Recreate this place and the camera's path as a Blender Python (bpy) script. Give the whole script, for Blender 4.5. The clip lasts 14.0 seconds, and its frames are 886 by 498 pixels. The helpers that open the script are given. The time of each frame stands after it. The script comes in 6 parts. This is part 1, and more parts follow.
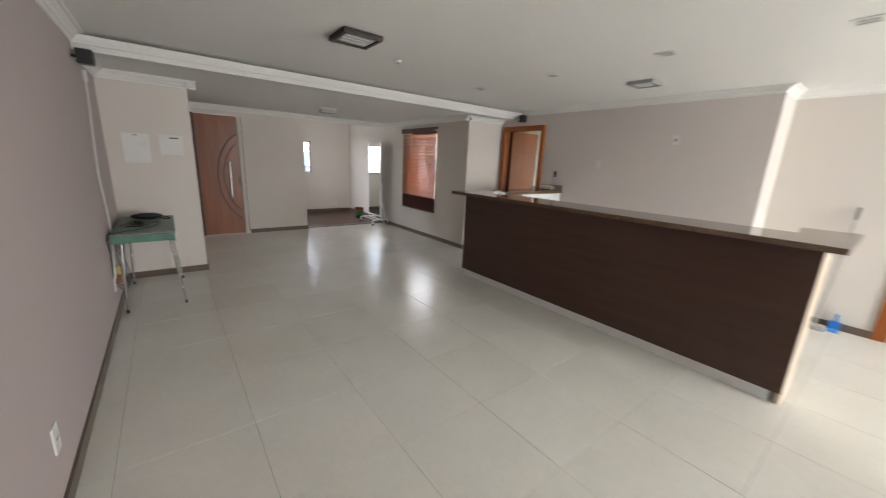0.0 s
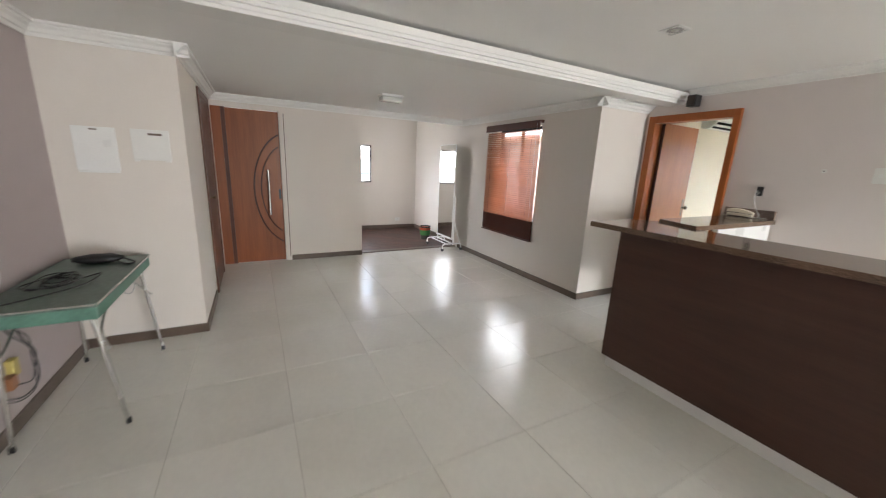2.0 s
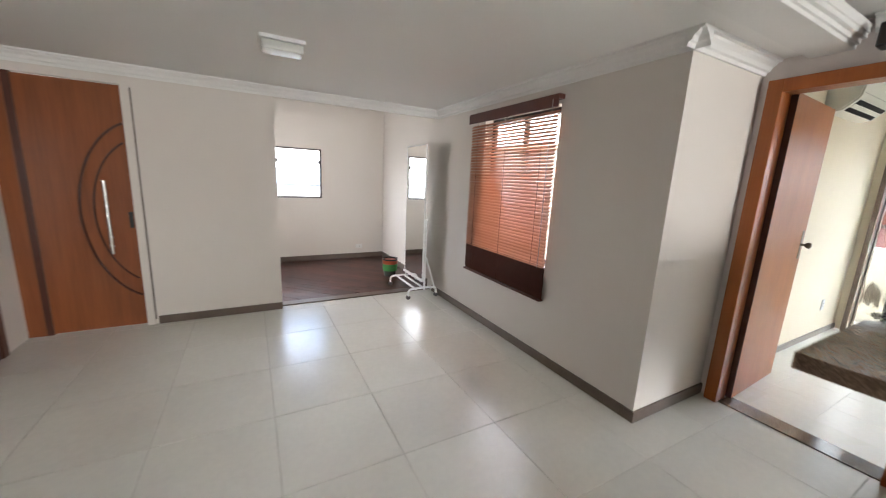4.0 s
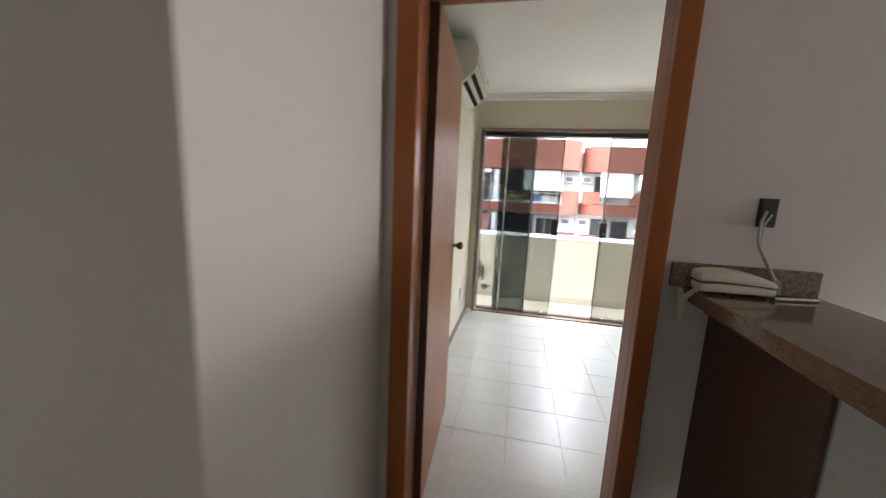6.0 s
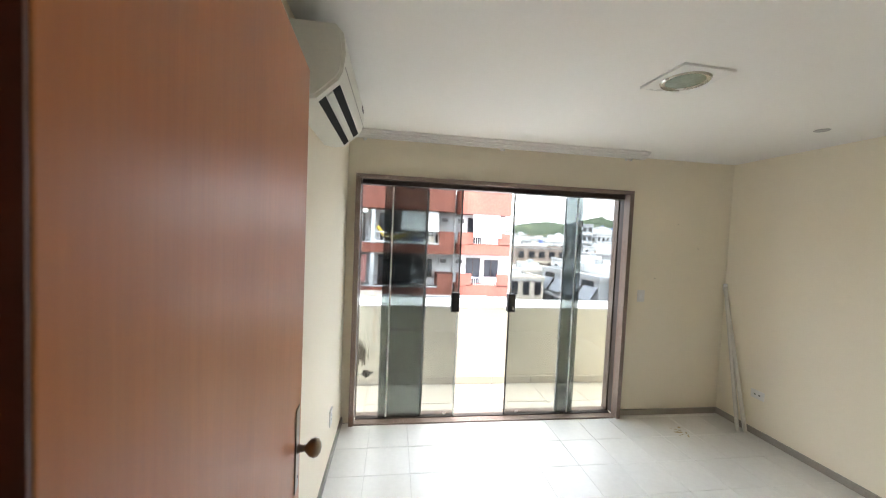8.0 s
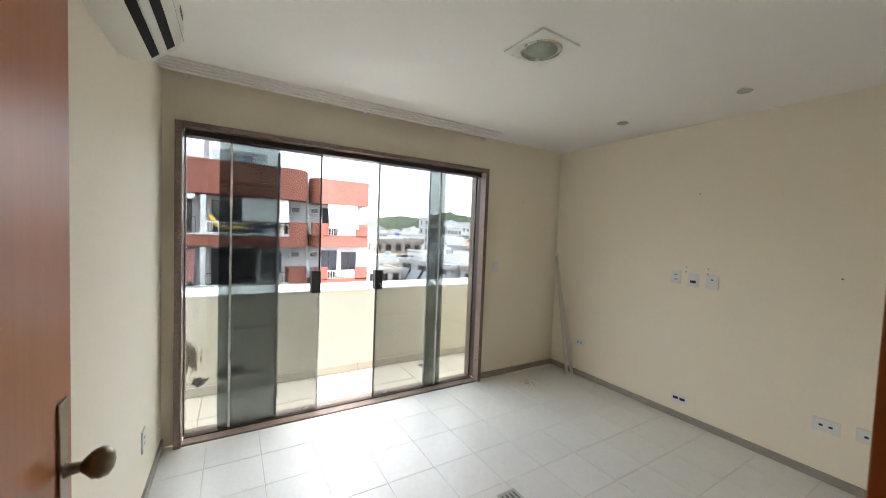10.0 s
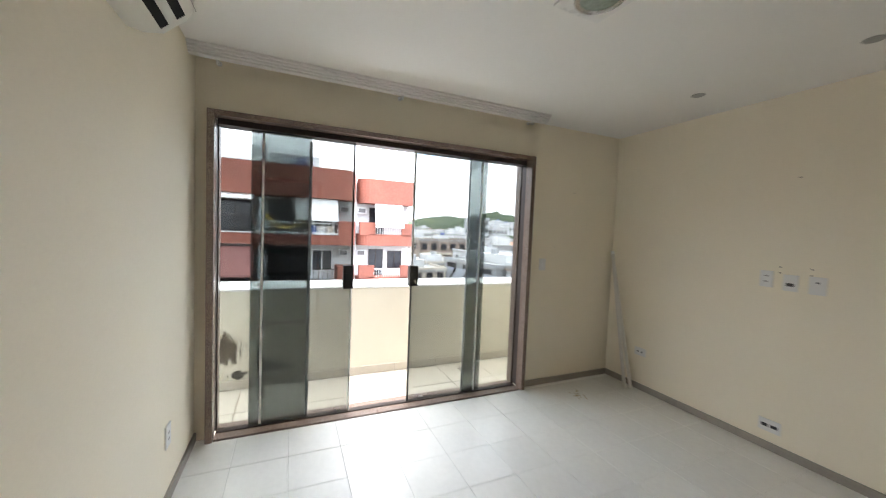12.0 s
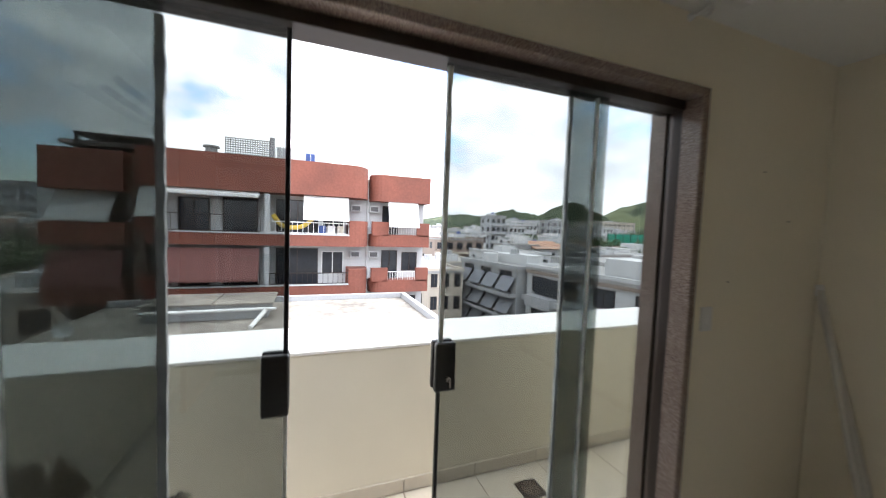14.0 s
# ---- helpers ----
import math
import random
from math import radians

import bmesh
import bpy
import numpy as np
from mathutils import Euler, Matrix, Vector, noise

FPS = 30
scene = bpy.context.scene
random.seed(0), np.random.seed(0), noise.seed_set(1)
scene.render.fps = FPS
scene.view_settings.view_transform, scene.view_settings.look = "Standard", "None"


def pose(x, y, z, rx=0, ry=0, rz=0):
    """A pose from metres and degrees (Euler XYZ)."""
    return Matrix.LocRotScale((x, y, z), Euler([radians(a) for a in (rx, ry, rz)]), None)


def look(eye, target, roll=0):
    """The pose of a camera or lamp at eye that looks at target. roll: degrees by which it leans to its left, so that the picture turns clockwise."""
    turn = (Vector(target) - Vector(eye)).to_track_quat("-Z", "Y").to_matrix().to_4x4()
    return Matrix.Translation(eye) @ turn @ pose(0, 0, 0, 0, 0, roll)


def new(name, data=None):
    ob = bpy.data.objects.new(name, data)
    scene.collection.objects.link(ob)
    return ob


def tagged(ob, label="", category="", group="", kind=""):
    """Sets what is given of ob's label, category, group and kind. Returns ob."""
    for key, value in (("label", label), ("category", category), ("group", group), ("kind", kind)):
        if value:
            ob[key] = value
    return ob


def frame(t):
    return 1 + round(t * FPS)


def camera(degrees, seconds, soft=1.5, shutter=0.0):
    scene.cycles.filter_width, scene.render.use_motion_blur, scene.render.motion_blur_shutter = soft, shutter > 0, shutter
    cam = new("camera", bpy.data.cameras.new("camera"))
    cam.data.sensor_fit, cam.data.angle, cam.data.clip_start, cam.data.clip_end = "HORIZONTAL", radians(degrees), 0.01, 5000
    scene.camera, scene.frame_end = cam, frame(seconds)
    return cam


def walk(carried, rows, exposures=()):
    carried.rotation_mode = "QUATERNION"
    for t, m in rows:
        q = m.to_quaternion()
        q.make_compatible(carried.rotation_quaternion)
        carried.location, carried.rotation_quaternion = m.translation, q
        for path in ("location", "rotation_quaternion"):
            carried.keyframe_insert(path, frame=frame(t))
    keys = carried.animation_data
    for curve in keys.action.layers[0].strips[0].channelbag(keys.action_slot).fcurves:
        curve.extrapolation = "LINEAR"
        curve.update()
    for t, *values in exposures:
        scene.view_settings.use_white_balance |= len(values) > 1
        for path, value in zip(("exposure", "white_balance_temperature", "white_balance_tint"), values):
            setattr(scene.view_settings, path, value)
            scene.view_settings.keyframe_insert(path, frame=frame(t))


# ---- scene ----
cam = camera(102.9, 14.0, soft=1.1, shutter=0.5)
PATH = [
    (0, (-4.064, -4.663, 1.508), (-2.87, -3.132, 1.027), 2.7),
    (0.5, (-3.924, -4.216, 1.487), (-2.942, -2.544, 0.995), 2.7),
    (1, (-3.726, -3.787, 1.468), (-2.834, -2.066, 0.975), 2.9),
    (1.5, (-3.516, -3.291, 1.492), (-2.617, -1.573, 1.001), 2.9),
    (2, (-3.322, -2.781, 1.498), (-2.406, -1.064, 1.038), 2.6),
    (4.5, (-1.689, -0.933, 1.439), (-0.724, 0.781, 1.074), 3.0),
    (5, (-1.309, -0.758, 1.384), (0.136, 0.585, 1.053), 3.5),
    (5.5, (-0.902, -0.569, 1.392), (0.91, 0.213, 1.068), 3.1),
    (6, (-0.439, -0.483, 1.413), (1.495, -0.089, 1.092), 2.7),
    (6.5, (-0.005, -0.402, 1.423), (1.967, -0.293, 1.104), 2.4),
    (7, (0.321, -0.395, 1.508), (2.287, -0.553, 1.178), 3.0),
    (7.5, (0.549, -0.396, 1.611), (2.528, -0.622, 1.432), 3.1),
    (8, (0.683, -0.355, 1.673), (2.663, -0.628, 1.586), 2.5),
    (8.5, (0.809, -0.335, 1.653), (2.741, -0.844, 1.559), 2.8),
    (9, (0.917, -0.338, 1.611), (2.641, -1.348, 1.52), 2.7),
    (11.5, (0.787, -0.399, 1.363), (2.503, -1.422, 1.278), 2.0),
    (12, (1.06, -0.509, 1.436), (2.892, -1.303, 1.337), 2.3),
    (12.5, (1.345, -0.622, 1.487), (3.196, -1.372, 1.382), 2.3),
    (13, (1.756, -0.79, 1.512), (3.606, -1.543, 1.405), 2.1),
    (13.5, (2.242, -0.903, 1.521), (4.092, -1.655, 1.412), 2.0),
    (14, (2.686, -0.996, 1.528), (4.551, -1.711, 1.416), 2.1),
]
EXPOSURES = [
    (0.0, 2.87), (0.5, 3.32), (1.0, 3.35), (2.0, 3.45), (4.5, 3.5), (5.0, 3.05), (5.5, 2.75), (6.5, 2.62), (7.5, 2.85), (8.0, 2.93), (9.0, 2.6), (11.5, 2.52), (12.5, 2.2), (13.0, 1.98), (13.5, 1.65), (14.0, 1.3),
]
walk(cam, [(t, look(eye, target, roll)) for t, eye, target, roll in PATH], EXPOSURES)

# ---------------------------------------------------------------- light
world = bpy.data.worlds.new("sky")
scene.world = world
world.use_nodes = True
wn, wl = world.node_tree.nodes, world.node_tree.links
wn.clear()
w_out = wn.new("ShaderNodeOutputWorld")
w_bg = wn.new("ShaderNodeBackground")
w_sky = wn.new("ShaderNodeTexSky")
w_sky.sky_type, w_sky.sun_disc = "NISHITA", False
w_sky.sun_elevation, w_sky.sun_rotation = radians(63), radians(174)
w_tc = wn.new("ShaderNodeTexCoord")
w_map = wn.new("ShaderNodeMapping")
w_map.inputs["Scale"].default_value = (1.0, 1.0, 1.9)
w_noise = wn.new("ShaderNodeTexNoise")
w_noise.inputs["Scale"].default_value, w_noise.inputs["Detail"].default_value = 3.2, 9
w_noise.inputs["Roughness"].default_value = 0.58
w_ramp = wn.new("ShaderNodeValToRGB")
w_ramp.color_ramp.elements[0].position, w_ramp.color_ramp.elements[1].position = 0.36, 0.45
w_noise2 = wn.new("ShaderNodeTexNoise")
w_noise2.inputs["Scale"].default_value, w_noise2.inputs["Detail"].default_value = 3.4, 6
w_ramp2 = wn.new("ShaderNodeValToRGB")
w_ramp2.color_ramp.elements[0].position, w_ramp2.color_ramp.elements[1].position = 0.33, 0.62
w_ramp2.color_ramp.elements[0].color = (5.3, 5.7, 6.7, 1)
w_ramp2.color_ramp.elements[1].color = (12.9, 13.2, 14.1, 1)
w_mix = wn.new("ShaderNodeMix")
w_mix.data_type = "RGBA"
wl.new(w_tc.outputs["Generated"], w_map.inputs["Vector"])
wl.new(w_map.outputs["Vector"], w_noise.inputs["Vector"])
wl.new(w_map.outputs["Vector"], w_noise2.inputs["Vector"])
wl.new(w_noise.outputs["Fac"], w_ramp.inputs["Fac"])
wl.new(w_noise2.outputs["Fac"], w_ramp2.inputs["Fac"])
wl.new(w_ramp.outputs["Color"], w_mix.inputs["Factor"])
w_blue = wn.new("ShaderNodeVectorMath")
w_blue.operation = "SCALE"
w_blue.inputs["Scale"].default_value = 2.2
wl.new(w_sky.outputs["Color"], w_blue.inputs[0])
wl.new(w_blue.outputs["Vector"], w_mix.inputs["A"])
wl.new(w_ramp2.outputs["Color"], w_mix.inputs["B"])
w_sep = wn.new("ShaderNodeSeparateXYZ")
wl.new(w_tc.outputs["Generated"], w_sep.inputs["Vector"])
w_up = wn.new("ShaderNodeMapRange")
w_up.inputs["From Min"].default_value, w_up.inputs["From Max"].default_value = 0.05, 1.0
w_up.inputs["To Min"].default_value, w_up.inputs["To Max"].default_value = 0.85, 1.5
wl.new(w_sep.outputs["Z"], w_up.inputs["Value"])
w_grad = wn.new("ShaderNodeVectorMath")
w_grad.operation = "SCALE"
wl.new(w_mix.outputs["Result"], w_grad.inputs["Vector"])
wl.new(w_up.outputs["Result"], w_grad.inputs["Scale"])
wl.new(w_grad.outputs["Vector"], w_bg.inputs["Color"])
w_bg.inputs["Strength"].default_value = 0.15
wl.new(w_bg.outputs["Background"], w_out.inputs["Surface"])

sun_data = bpy.data.lights.new("sun", "SUN")
sun_data.energy, sun_data.angle, sun_data.color = 1.0, radians(10), (1.0, 0.95, 0.88)
sun = new("sun", sun_data)
sun.matrix_world = look((0, 0, 20), (-0.05, 0.5, 19.0))


def opening_light(name, at, target, wide, high, power):
    """An area lamp set in an opening that the walk never faces, in place of daylight."""
    d = bpy.data.lights.new(name, "AREA")
    d.shape, d.size, d.size_y, d.energy, d.color = "RECTANGLE", wide, high, power, (0.955, 0.975, 0.985)
    ob = new(name, d)
    ob.matrix_world = look(at, target)
    return ob


opening_light("terrace_daylight", (0.0, -9.18, 1.12), (0.3, 0, 0.9), 1.45, 2.1, 27)
# fill lamp added to brighten the hall, in an assumed west opening
opening_light("hall_fill", (-2.70, 4.05, 1.45), (0, 4.05, 1.2), 1.2, 1.3, 0.8)

# ---------------------------------------------------------------- materials
def graph(name):
    m = bpy.data.materials.new(name)
    m.use_nodes = True
    n, l = m.node_tree.nodes, m.node_tree.links
    return m, n, l, n["Principled BSDF"]


def noise_tex(n, l, vector, scale, detail=4, rough=0.5):
    t = n.new("ShaderNodeTexNoise")
    t.inputs["Scale"].default_value, t.inputs["Detail"].default_value, t.inputs["Roughness"].default_value = scale, detail, rough
    l.new(vector, t.inputs["Vector"])
    return t.outputs["Fac"]


def ramp(n, l, fac, stops):
    r = n.new("ShaderNodeValToRGB")
    e = r.color_ramp.elements
    while len(e) < len(stops):
        e.new(0.5)
    for k, (at, c) in zip(e, stops):
        k.position, k.color = at, (*c, 1)
    l.new(fac, r.inputs["Fac"])
    return r.outputs["Color"]


def blend(n, l, fac, a, b, mode="MIX"):
    x = n.new("ShaderNodeMix")
    x.data_type, x.blend_type = "RGBA", mode
    for sock, v in (("Factor", fac), ("A", a), ("B", b)):
        if isinstance(v, (int, float)):
            x.inputs[sock].default_value = v
        elif isinstance(v, tuple):
            x.inputs[sock].default_value = (*v, 1)
        else:
            l.new(v, x.inputs[sock])
    return x.outputs["Result"]


def relief(n, l, bsdf, height, strength, distance=0.01):
    b = n.new("ShaderNodeBump")
    b.inputs["Strength"].default_value, b.inputs["Distance"].default_value = strength, distance
    l.new(height, b.inputs["Height"])
    l.new(b.outputs["Normal"], bsdf.inputs["Normal"])


def place(n, l, scale=(1, 1, 1), turn=(0, 0, 0)):
    g = n.new("ShaderNodeNewGeometry")
    m = n.new("ShaderNodeMapping")
    m.inputs["Scale"].default_value = scale
    m.inputs["Rotation"].default_value = [radians(a) for a in turn]
    l.new(g.outputs["Position"], m.inputs["Vector"])
    return m.outputs["Vector"]


def shade(c, k):
    return tuple(min(1.0, v * k) for v in c)


def plain(name, col, rough=0.6, var=0.10, coarse=1.3, fine=45, bump=0.08, metal=0.0, random_tint=0.0, rough_var=0.12, coat=0.0):
    """Paint, plastic, stone or metal: two scales of variation, fine relief."""
    m, n, l, b = graph(name)
    v = place(n, l)
    big, small = noise_tex(n, l, v, coarse, 5), noise_tex(n, l, v, fine, 3)
    c = ramp(n, l, big, [(0.3, shade(col, 1 - var)), (0.7, shade(col, 1 + var))])
    c = blend(n, l, 0.35, c, ramp(n, l, small, [(0.35, shade(col, 1 - var)), (0.65, shade(col, 1 + var))]))
    if random_tint:
        o = n.new("ShaderNodeObjectInfo")
        c = blend(n, l, 1.0, c, ramp(n, l, o.outputs["Random"], [(0.0, (1 - random_tint,) * 3), (1.0, (1, 1, 1))]), "MULTIPLY")
    l.new(c, b.inputs["Base Color"])
    r = n.new("ShaderNodeMapRange")
    r.inputs["To Min"].default_value, r.inputs["To Max"].default_value = max(0.02, rough - rough_var), min(1, rough + rough_var)
    l.new(big, r.inputs["Value"])
    l.new(r.outputs["Result"], b.inputs["Roughness"])
    b.inputs["Metallic"].default_value = metal
    b.inputs["Coat Weight"].default_value = coat
    if bump:
        relief(n, l, b, small, bump, 0.004)
    return m


def wood(name, dark, light, rough=0.35, along=(9, 9, 0.7), coat=0.25, fine=(90, 90, 3), turn=(0, 0, 0), random_tint=0.0):
    m, n, l, b = graph(name)
    v = place(n, l, along, turn)
    broad = noise_tex(n, l, v, 1.0, 7, 0.62)
    v2 = place(n, l, fine, turn)
    grain = noise_tex(n, l, v2, 1.0, 4, 0.6)
    c = ramp(n, l, broad, [(0.28, dark), (0.5, tuple((a + c2) / 2 for a, c2 in zip(dark, light))), (0.72, light)])
    c = blend(n, l, 0.28, c, ramp(n, l, grain, [(0.35, dark), (0.68, light)]))
    if random_tint:
        o = n.new("ShaderNodeObjectInfo")
        c = blend(n, l, 1.0, c, ramp(n, l, o.outputs["Random"], [(0.0, (1 - random_tint,) * 3), (1.0, (1, 1, 1))]), "MULTIPLY")
    l.new(c, b.inputs["Base Color"])
    b.inputs["Roughness"].default_value, b.inputs["Coat Weight"].default_value, b.inputs["Coat Roughness"].default_value = rough, coat, 0.2
    b.inputs["Specular IOR Level"].default_value = 0.35
    relief(n, l, b, grain, 0.06, 0.002)
    return m


def granite(name, cols, rough=0.18, low=0.74):
    m, n, l, b = graph(name)
    v = place(n, l)
    vo = n.new("ShaderNodeTexVoronoi")
    vo.inputs["Scale"].default_value = 260
    l.new(v, vo.inputs["Vector"])
    bw = n.new("ShaderNodeRGBToBW")
    l.new(vo.outputs["Color"], bw.inputs["Color"])
    c = ramp(n, l, bw.outputs["Val"], [(0.2, cols[0]), (0.45, cols[1]), (0.75, cols[2])])
    cloud = noise_tex(n, l, v, 9, 5)
    c = blend(n, l, cloud, c, cols[1])
    drift = noise_tex(n, l, place(n, l, (1.5, 5, 5)), 1.0, 5, 0.6)
    c = blend(n, l, 1.0, c, ramp(n, l, drift, [(0.35, (low, low * 0.97, low * 0.95)), (0.65, (1, 1, 1))]), "MULTIPLY")
    l.new(c, b.inputs["Base Color"])
    b.inputs["Roughness"].default_value = rough
    return m


def glass(name, tint, rough=0.0):
    """A flat pane: what passes is tinted, what does not is mirrored."""
    m, n, l, b = graph(name)
    n.remove(b)
    out = n["Material Output"]
    tr, gl, mx, fr = (n.new("ShaderNodeBsdfTransparent"), n.new("ShaderNodeBsdfGlossy"), n.new("ShaderNodeMixShader"), n.new("ShaderNodeLayerWeight"))
    fr.inputs["Blend"].default_value = 0.5
    pw, sc = n.new("ShaderNodeMath"), n.new("ShaderNodeMath")
    pw.operation, sc.operation = "POWER", "MULTIPLY_ADD"
    pw.inputs[1].default_value, sc.inputs[1].default_value, sc.inputs[2].default_value = 5.0, 0.8, 0.035
    l.new(fr.outputs["Facing"], pw.inputs[0])
    l.new(pw.outputs["Value"], sc.inputs[0])
    tr.inputs["Color"].default_value = (*tint, 1)
    gl.inputs["Roughness"].default_value = 0.02
    l.new(sc.outputs["Value"], mx.inputs["Fac"])
    l.new(tr.outputs["BSDF"], mx.inputs[1])
    l.new(gl.outputs["BSDF"], mx.inputs[2])
    l.new(mx.outputs["Shader"], out.inputs["Surface"])
    return m


def tile_mat(name, col, rough, vein=0.04, rv=0.04, bump=0.03):
    """Polished ceramic tile with faint clouds and small differences from piece to piece."""
    m, n, l, b = graph(name)
    o = n.new("ShaderNodeObjectInfo")
    g = n.new("ShaderNodeNewGeometry")
    add = n.new("ShaderNodeVectorMath")
    add.operation = "MULTIPLY_ADD"
    cb = n.new("ShaderNodeCombineXYZ")
    for k in "XYZ":
        l.new(o.outputs["Random"], cb.inputs[k])
    l.new(cb.outputs["Vector"], add.inputs[0])
    add.inputs[1].default_value = (37, 53, 11)
    l.new(g.outputs["Position"], add.inputs[2])
    cloud, spot = noise_tex(n, l, add.outputs["Vector"], 2.4, 8, 0.6), noise_tex(n, l, add.outputs["Vector"], 30, 4)
    c = ramp(n, l, cloud, [(0.3, shade(col, 1 - vein)), (0.7, shade(col, 1 + vein))])
    c = blend(n, l, 0.3, c, ramp(n, l, spot, [(0.35, shade(col, 0.93)), (0.65, shade(col, 1.05))]))
    c = blend(n, l, 1.0, c, ramp(n, l, o.outputs["Random"], [(0.0, (0.965, 0.965, 0.96)), (1.0, (1, 1, 1))]), "MULTIPLY")
    dirt = noise_tex(n, l, g.outputs["Position"], 0.9, 3, 0.5)
    c = blend(n, l, 1.0, c, ramp(n, l, dirt, [(0.25, (0.92, 0.905, 0.88)), (0.7, (1, 1, 1))]), "MULTIPLY")
    l.new(c, b.inputs["Base Color"])
    r = n.new("ShaderNodeMapRange")
    r.inputs["To Min"].default_value, r.inputs["To Max"].default_value = rough - rv, rough + rv
    l.new(dirt, r.inputs["Value"])
    l.new(r.outputs["Result"], b.inputs["Roughness"])
    if bump:
        relief(n, l, b, cloud, bump, 0.004)
    return m


M = {}
M["wall"] = plain("warm_white_wall_paint", (0.70, 0.65, 0.595), 0.75, 0.03, 0.9, 160, 0.10)
# darker, pinker tone than wall_pink, used on the west wall alone
M["wall_rose"] = plain("west_wall_darker_rose", (0.46, 0.395, 0.385), 0.75, 0.03, 0.9, 160, 0.10)
M["wall_pink"] = plain("rose_white_wall_paint", (0.70, 0.64, 0.61), 0.75, 0.03, 0.9, 160, 0.10)
M["cream"] = plain("cream_wall_paint", (0.86, 0.79, 0.64), 0.7, 0.035, 0.8, 150, 0.10)
M["ceiling"] = plain("white_ceiling_paint", (0.84, 0.83, 0.80), 0.8, 0.02, 0.7, 120, 0.05)
M["plaster"] = plain("white_plaster_moulding", (0.80, 0.79, 0.76), 0.65, 0.03, 2, 80, 0.05)
M["base"] = plain("brown_stone_skirting", (0.125, 0.09, 0.068), 0.35, 0.18, 6, 90, 0.06)
M["base_grey"] = plain("grey_stone_skirting", (0.30, 0.27, 0.23), 0.4, 0.15, 6, 90, 0.06)
M["grout"] = plain("grey_grout", (0.44, 0.41, 0.36), 0.8, 0.40, 1.6, 60, 0.1)
M["grout_brown"] = plain("brown_balcony_grout", (0.22, 0.17, 0.12), 0.85, 0.3, 4, 60, 0.1)
M["grout_pale"] = plain("pale_grey_grout", (0.72, 0.71, 0.68), 0.8, 0.25, 1.4, 60, 0.1)
M["tile"] = tile_mat("cream_porcelain_tile", (0.76, 0.745, 0.69), 0.24, 0.04, 0.06)
M["tile_bed"] = tile_mat("white_ceramic_tile", (0.80, 0.785, 0.75), 0.26, 0.02, 0.0, 0.0)
M["tile_balc"] = tile_mat("cream_balcony_tile", (0.56, 0.51, 0.43), 0.35)
M["trim"] = wood("orange_varnished_wood", (0.27, 0.072, 0.014), (0.38, 0.112, 0.024), 0.36, (5, 5, 0.5), 0.12)
M["door"] = wood("reddish_brown_veneer", (0.39, 0.132, 0.036), (0.51, 0.186, 0.056), 0.38, (6, 6, 2.2), 0.0)
M["door_dark"] = wood("dark_red_door_wood", (0.18, 0.050, 0.015), (0.30, 0.092, 0.027), 0.38, (8, 8, 0.8))
M["plug_brown"] = plain("brown_plastic", (0.30, 0.13, 0.06), 0.4, 0.05, 8, 90, 0.03)
M["side_wood"] = wood("dark_brown_door_wood", (0.07, 0.028, 0.016), (0.13, 0.052, 0.028), 0.4, (8, 8, 0.8))
M["door_edge"] = wood("dark_door_groove", (0.05, 0.015, 0.008), (0.10, 0.03, 0.015), 0.45)
M["parquet"] = wood("dark_red_parquet", (0.046, 0.014, 0.010), (0.125, 0.038, 0.025), 0.36, (5, 5, 5), 0.1, (30, 30, 30), random_tint=0.5)
M["bar"] = wood("wenge_laminate", (0.056, 0.026, 0.018), (0.082, 0.039, 0.027), 0.45, (1.2, 1.2, 14), 0.05, (6, 6, 130))
M["granite"] = granite("brown_granite", [(0.06, 0.036, 0.024), (0.17, 0.108, 0.070), (0.29, 0.20, 0.14)], 0.1)
M["granite_red"] = granite("red_brown_granite", [(0.085, 0.058, 0.048), (0.22, 0.16, 0.132), (0.39, 0.32, 0.285)], 0.24, 0.9)
M["alu"] = plain("dark_brown_aluminium", (0.035, 0.024, 0.02), 0.4, 0.15, 5, 90, 0.02, 0.3)
M["black"] = plain("black_plastic", (0.016, 0.016, 0.017), 0.35, 0.2, 8, 120, 0.04)
M["white_plastic"] = plain("white_plastic", (0.75, 0.74, 0.71), 0.35, 0.03, 5, 90, 0.02)
M["white_metal"] = plain("white_enamelled_metal", (0.78, 0.78, 0.76), 0.3, 0.04, 5, 90, 0.02)
M["chrome"] = plain("scratched_chrome", (0.62, 0.61, 0.59), 0.24, 0.12, 14, 90, 0.04, 0.9)
M["brass"] = plain("aged_bronze_metal", (0.25, 0.20, 0.14), 0.32, 0.2, 20, 90, 0.03, 0.9)
M["green"] = plain("worn_green_laminate", (0.10, 0.215, 0.165), 0.5, 0.25, 7, 60, 0.10)
M["green_top"] = plain("grey_green_table_top", (0.115, 0.16, 0.135), 0.42, 0.35, 5, 40, 0.08)
M["slat"] = wood("red_brown_blind_slat", (0.38, 0.145, 0.07), (0.53, 0.23, 0.125), 0.4, (3, 0.6, 20))
M["slat_dark"] = wood("dark_blind_valance", (0.075, 0.022, 0.014), (0.12, 0.036, 0.022), 0.4, (3, 0.6, 20))
M["mirror"] = plain("mirror_silver", (0.88, 0.89, 0.88), 0.03, 0.0, 2, 20, 0.0, 1.0, 0, 0.01)
M["seal"] = plain("worn_silicone_seal", (0.68, 0.68, 0.66), 0.6, 0.35, 12, 60, 0.15)
M["par_top"] = plain("white_parapet_paint", (0.80, 0.79, 0.76), 0.7, 0.06, 2, 90, 0.10)
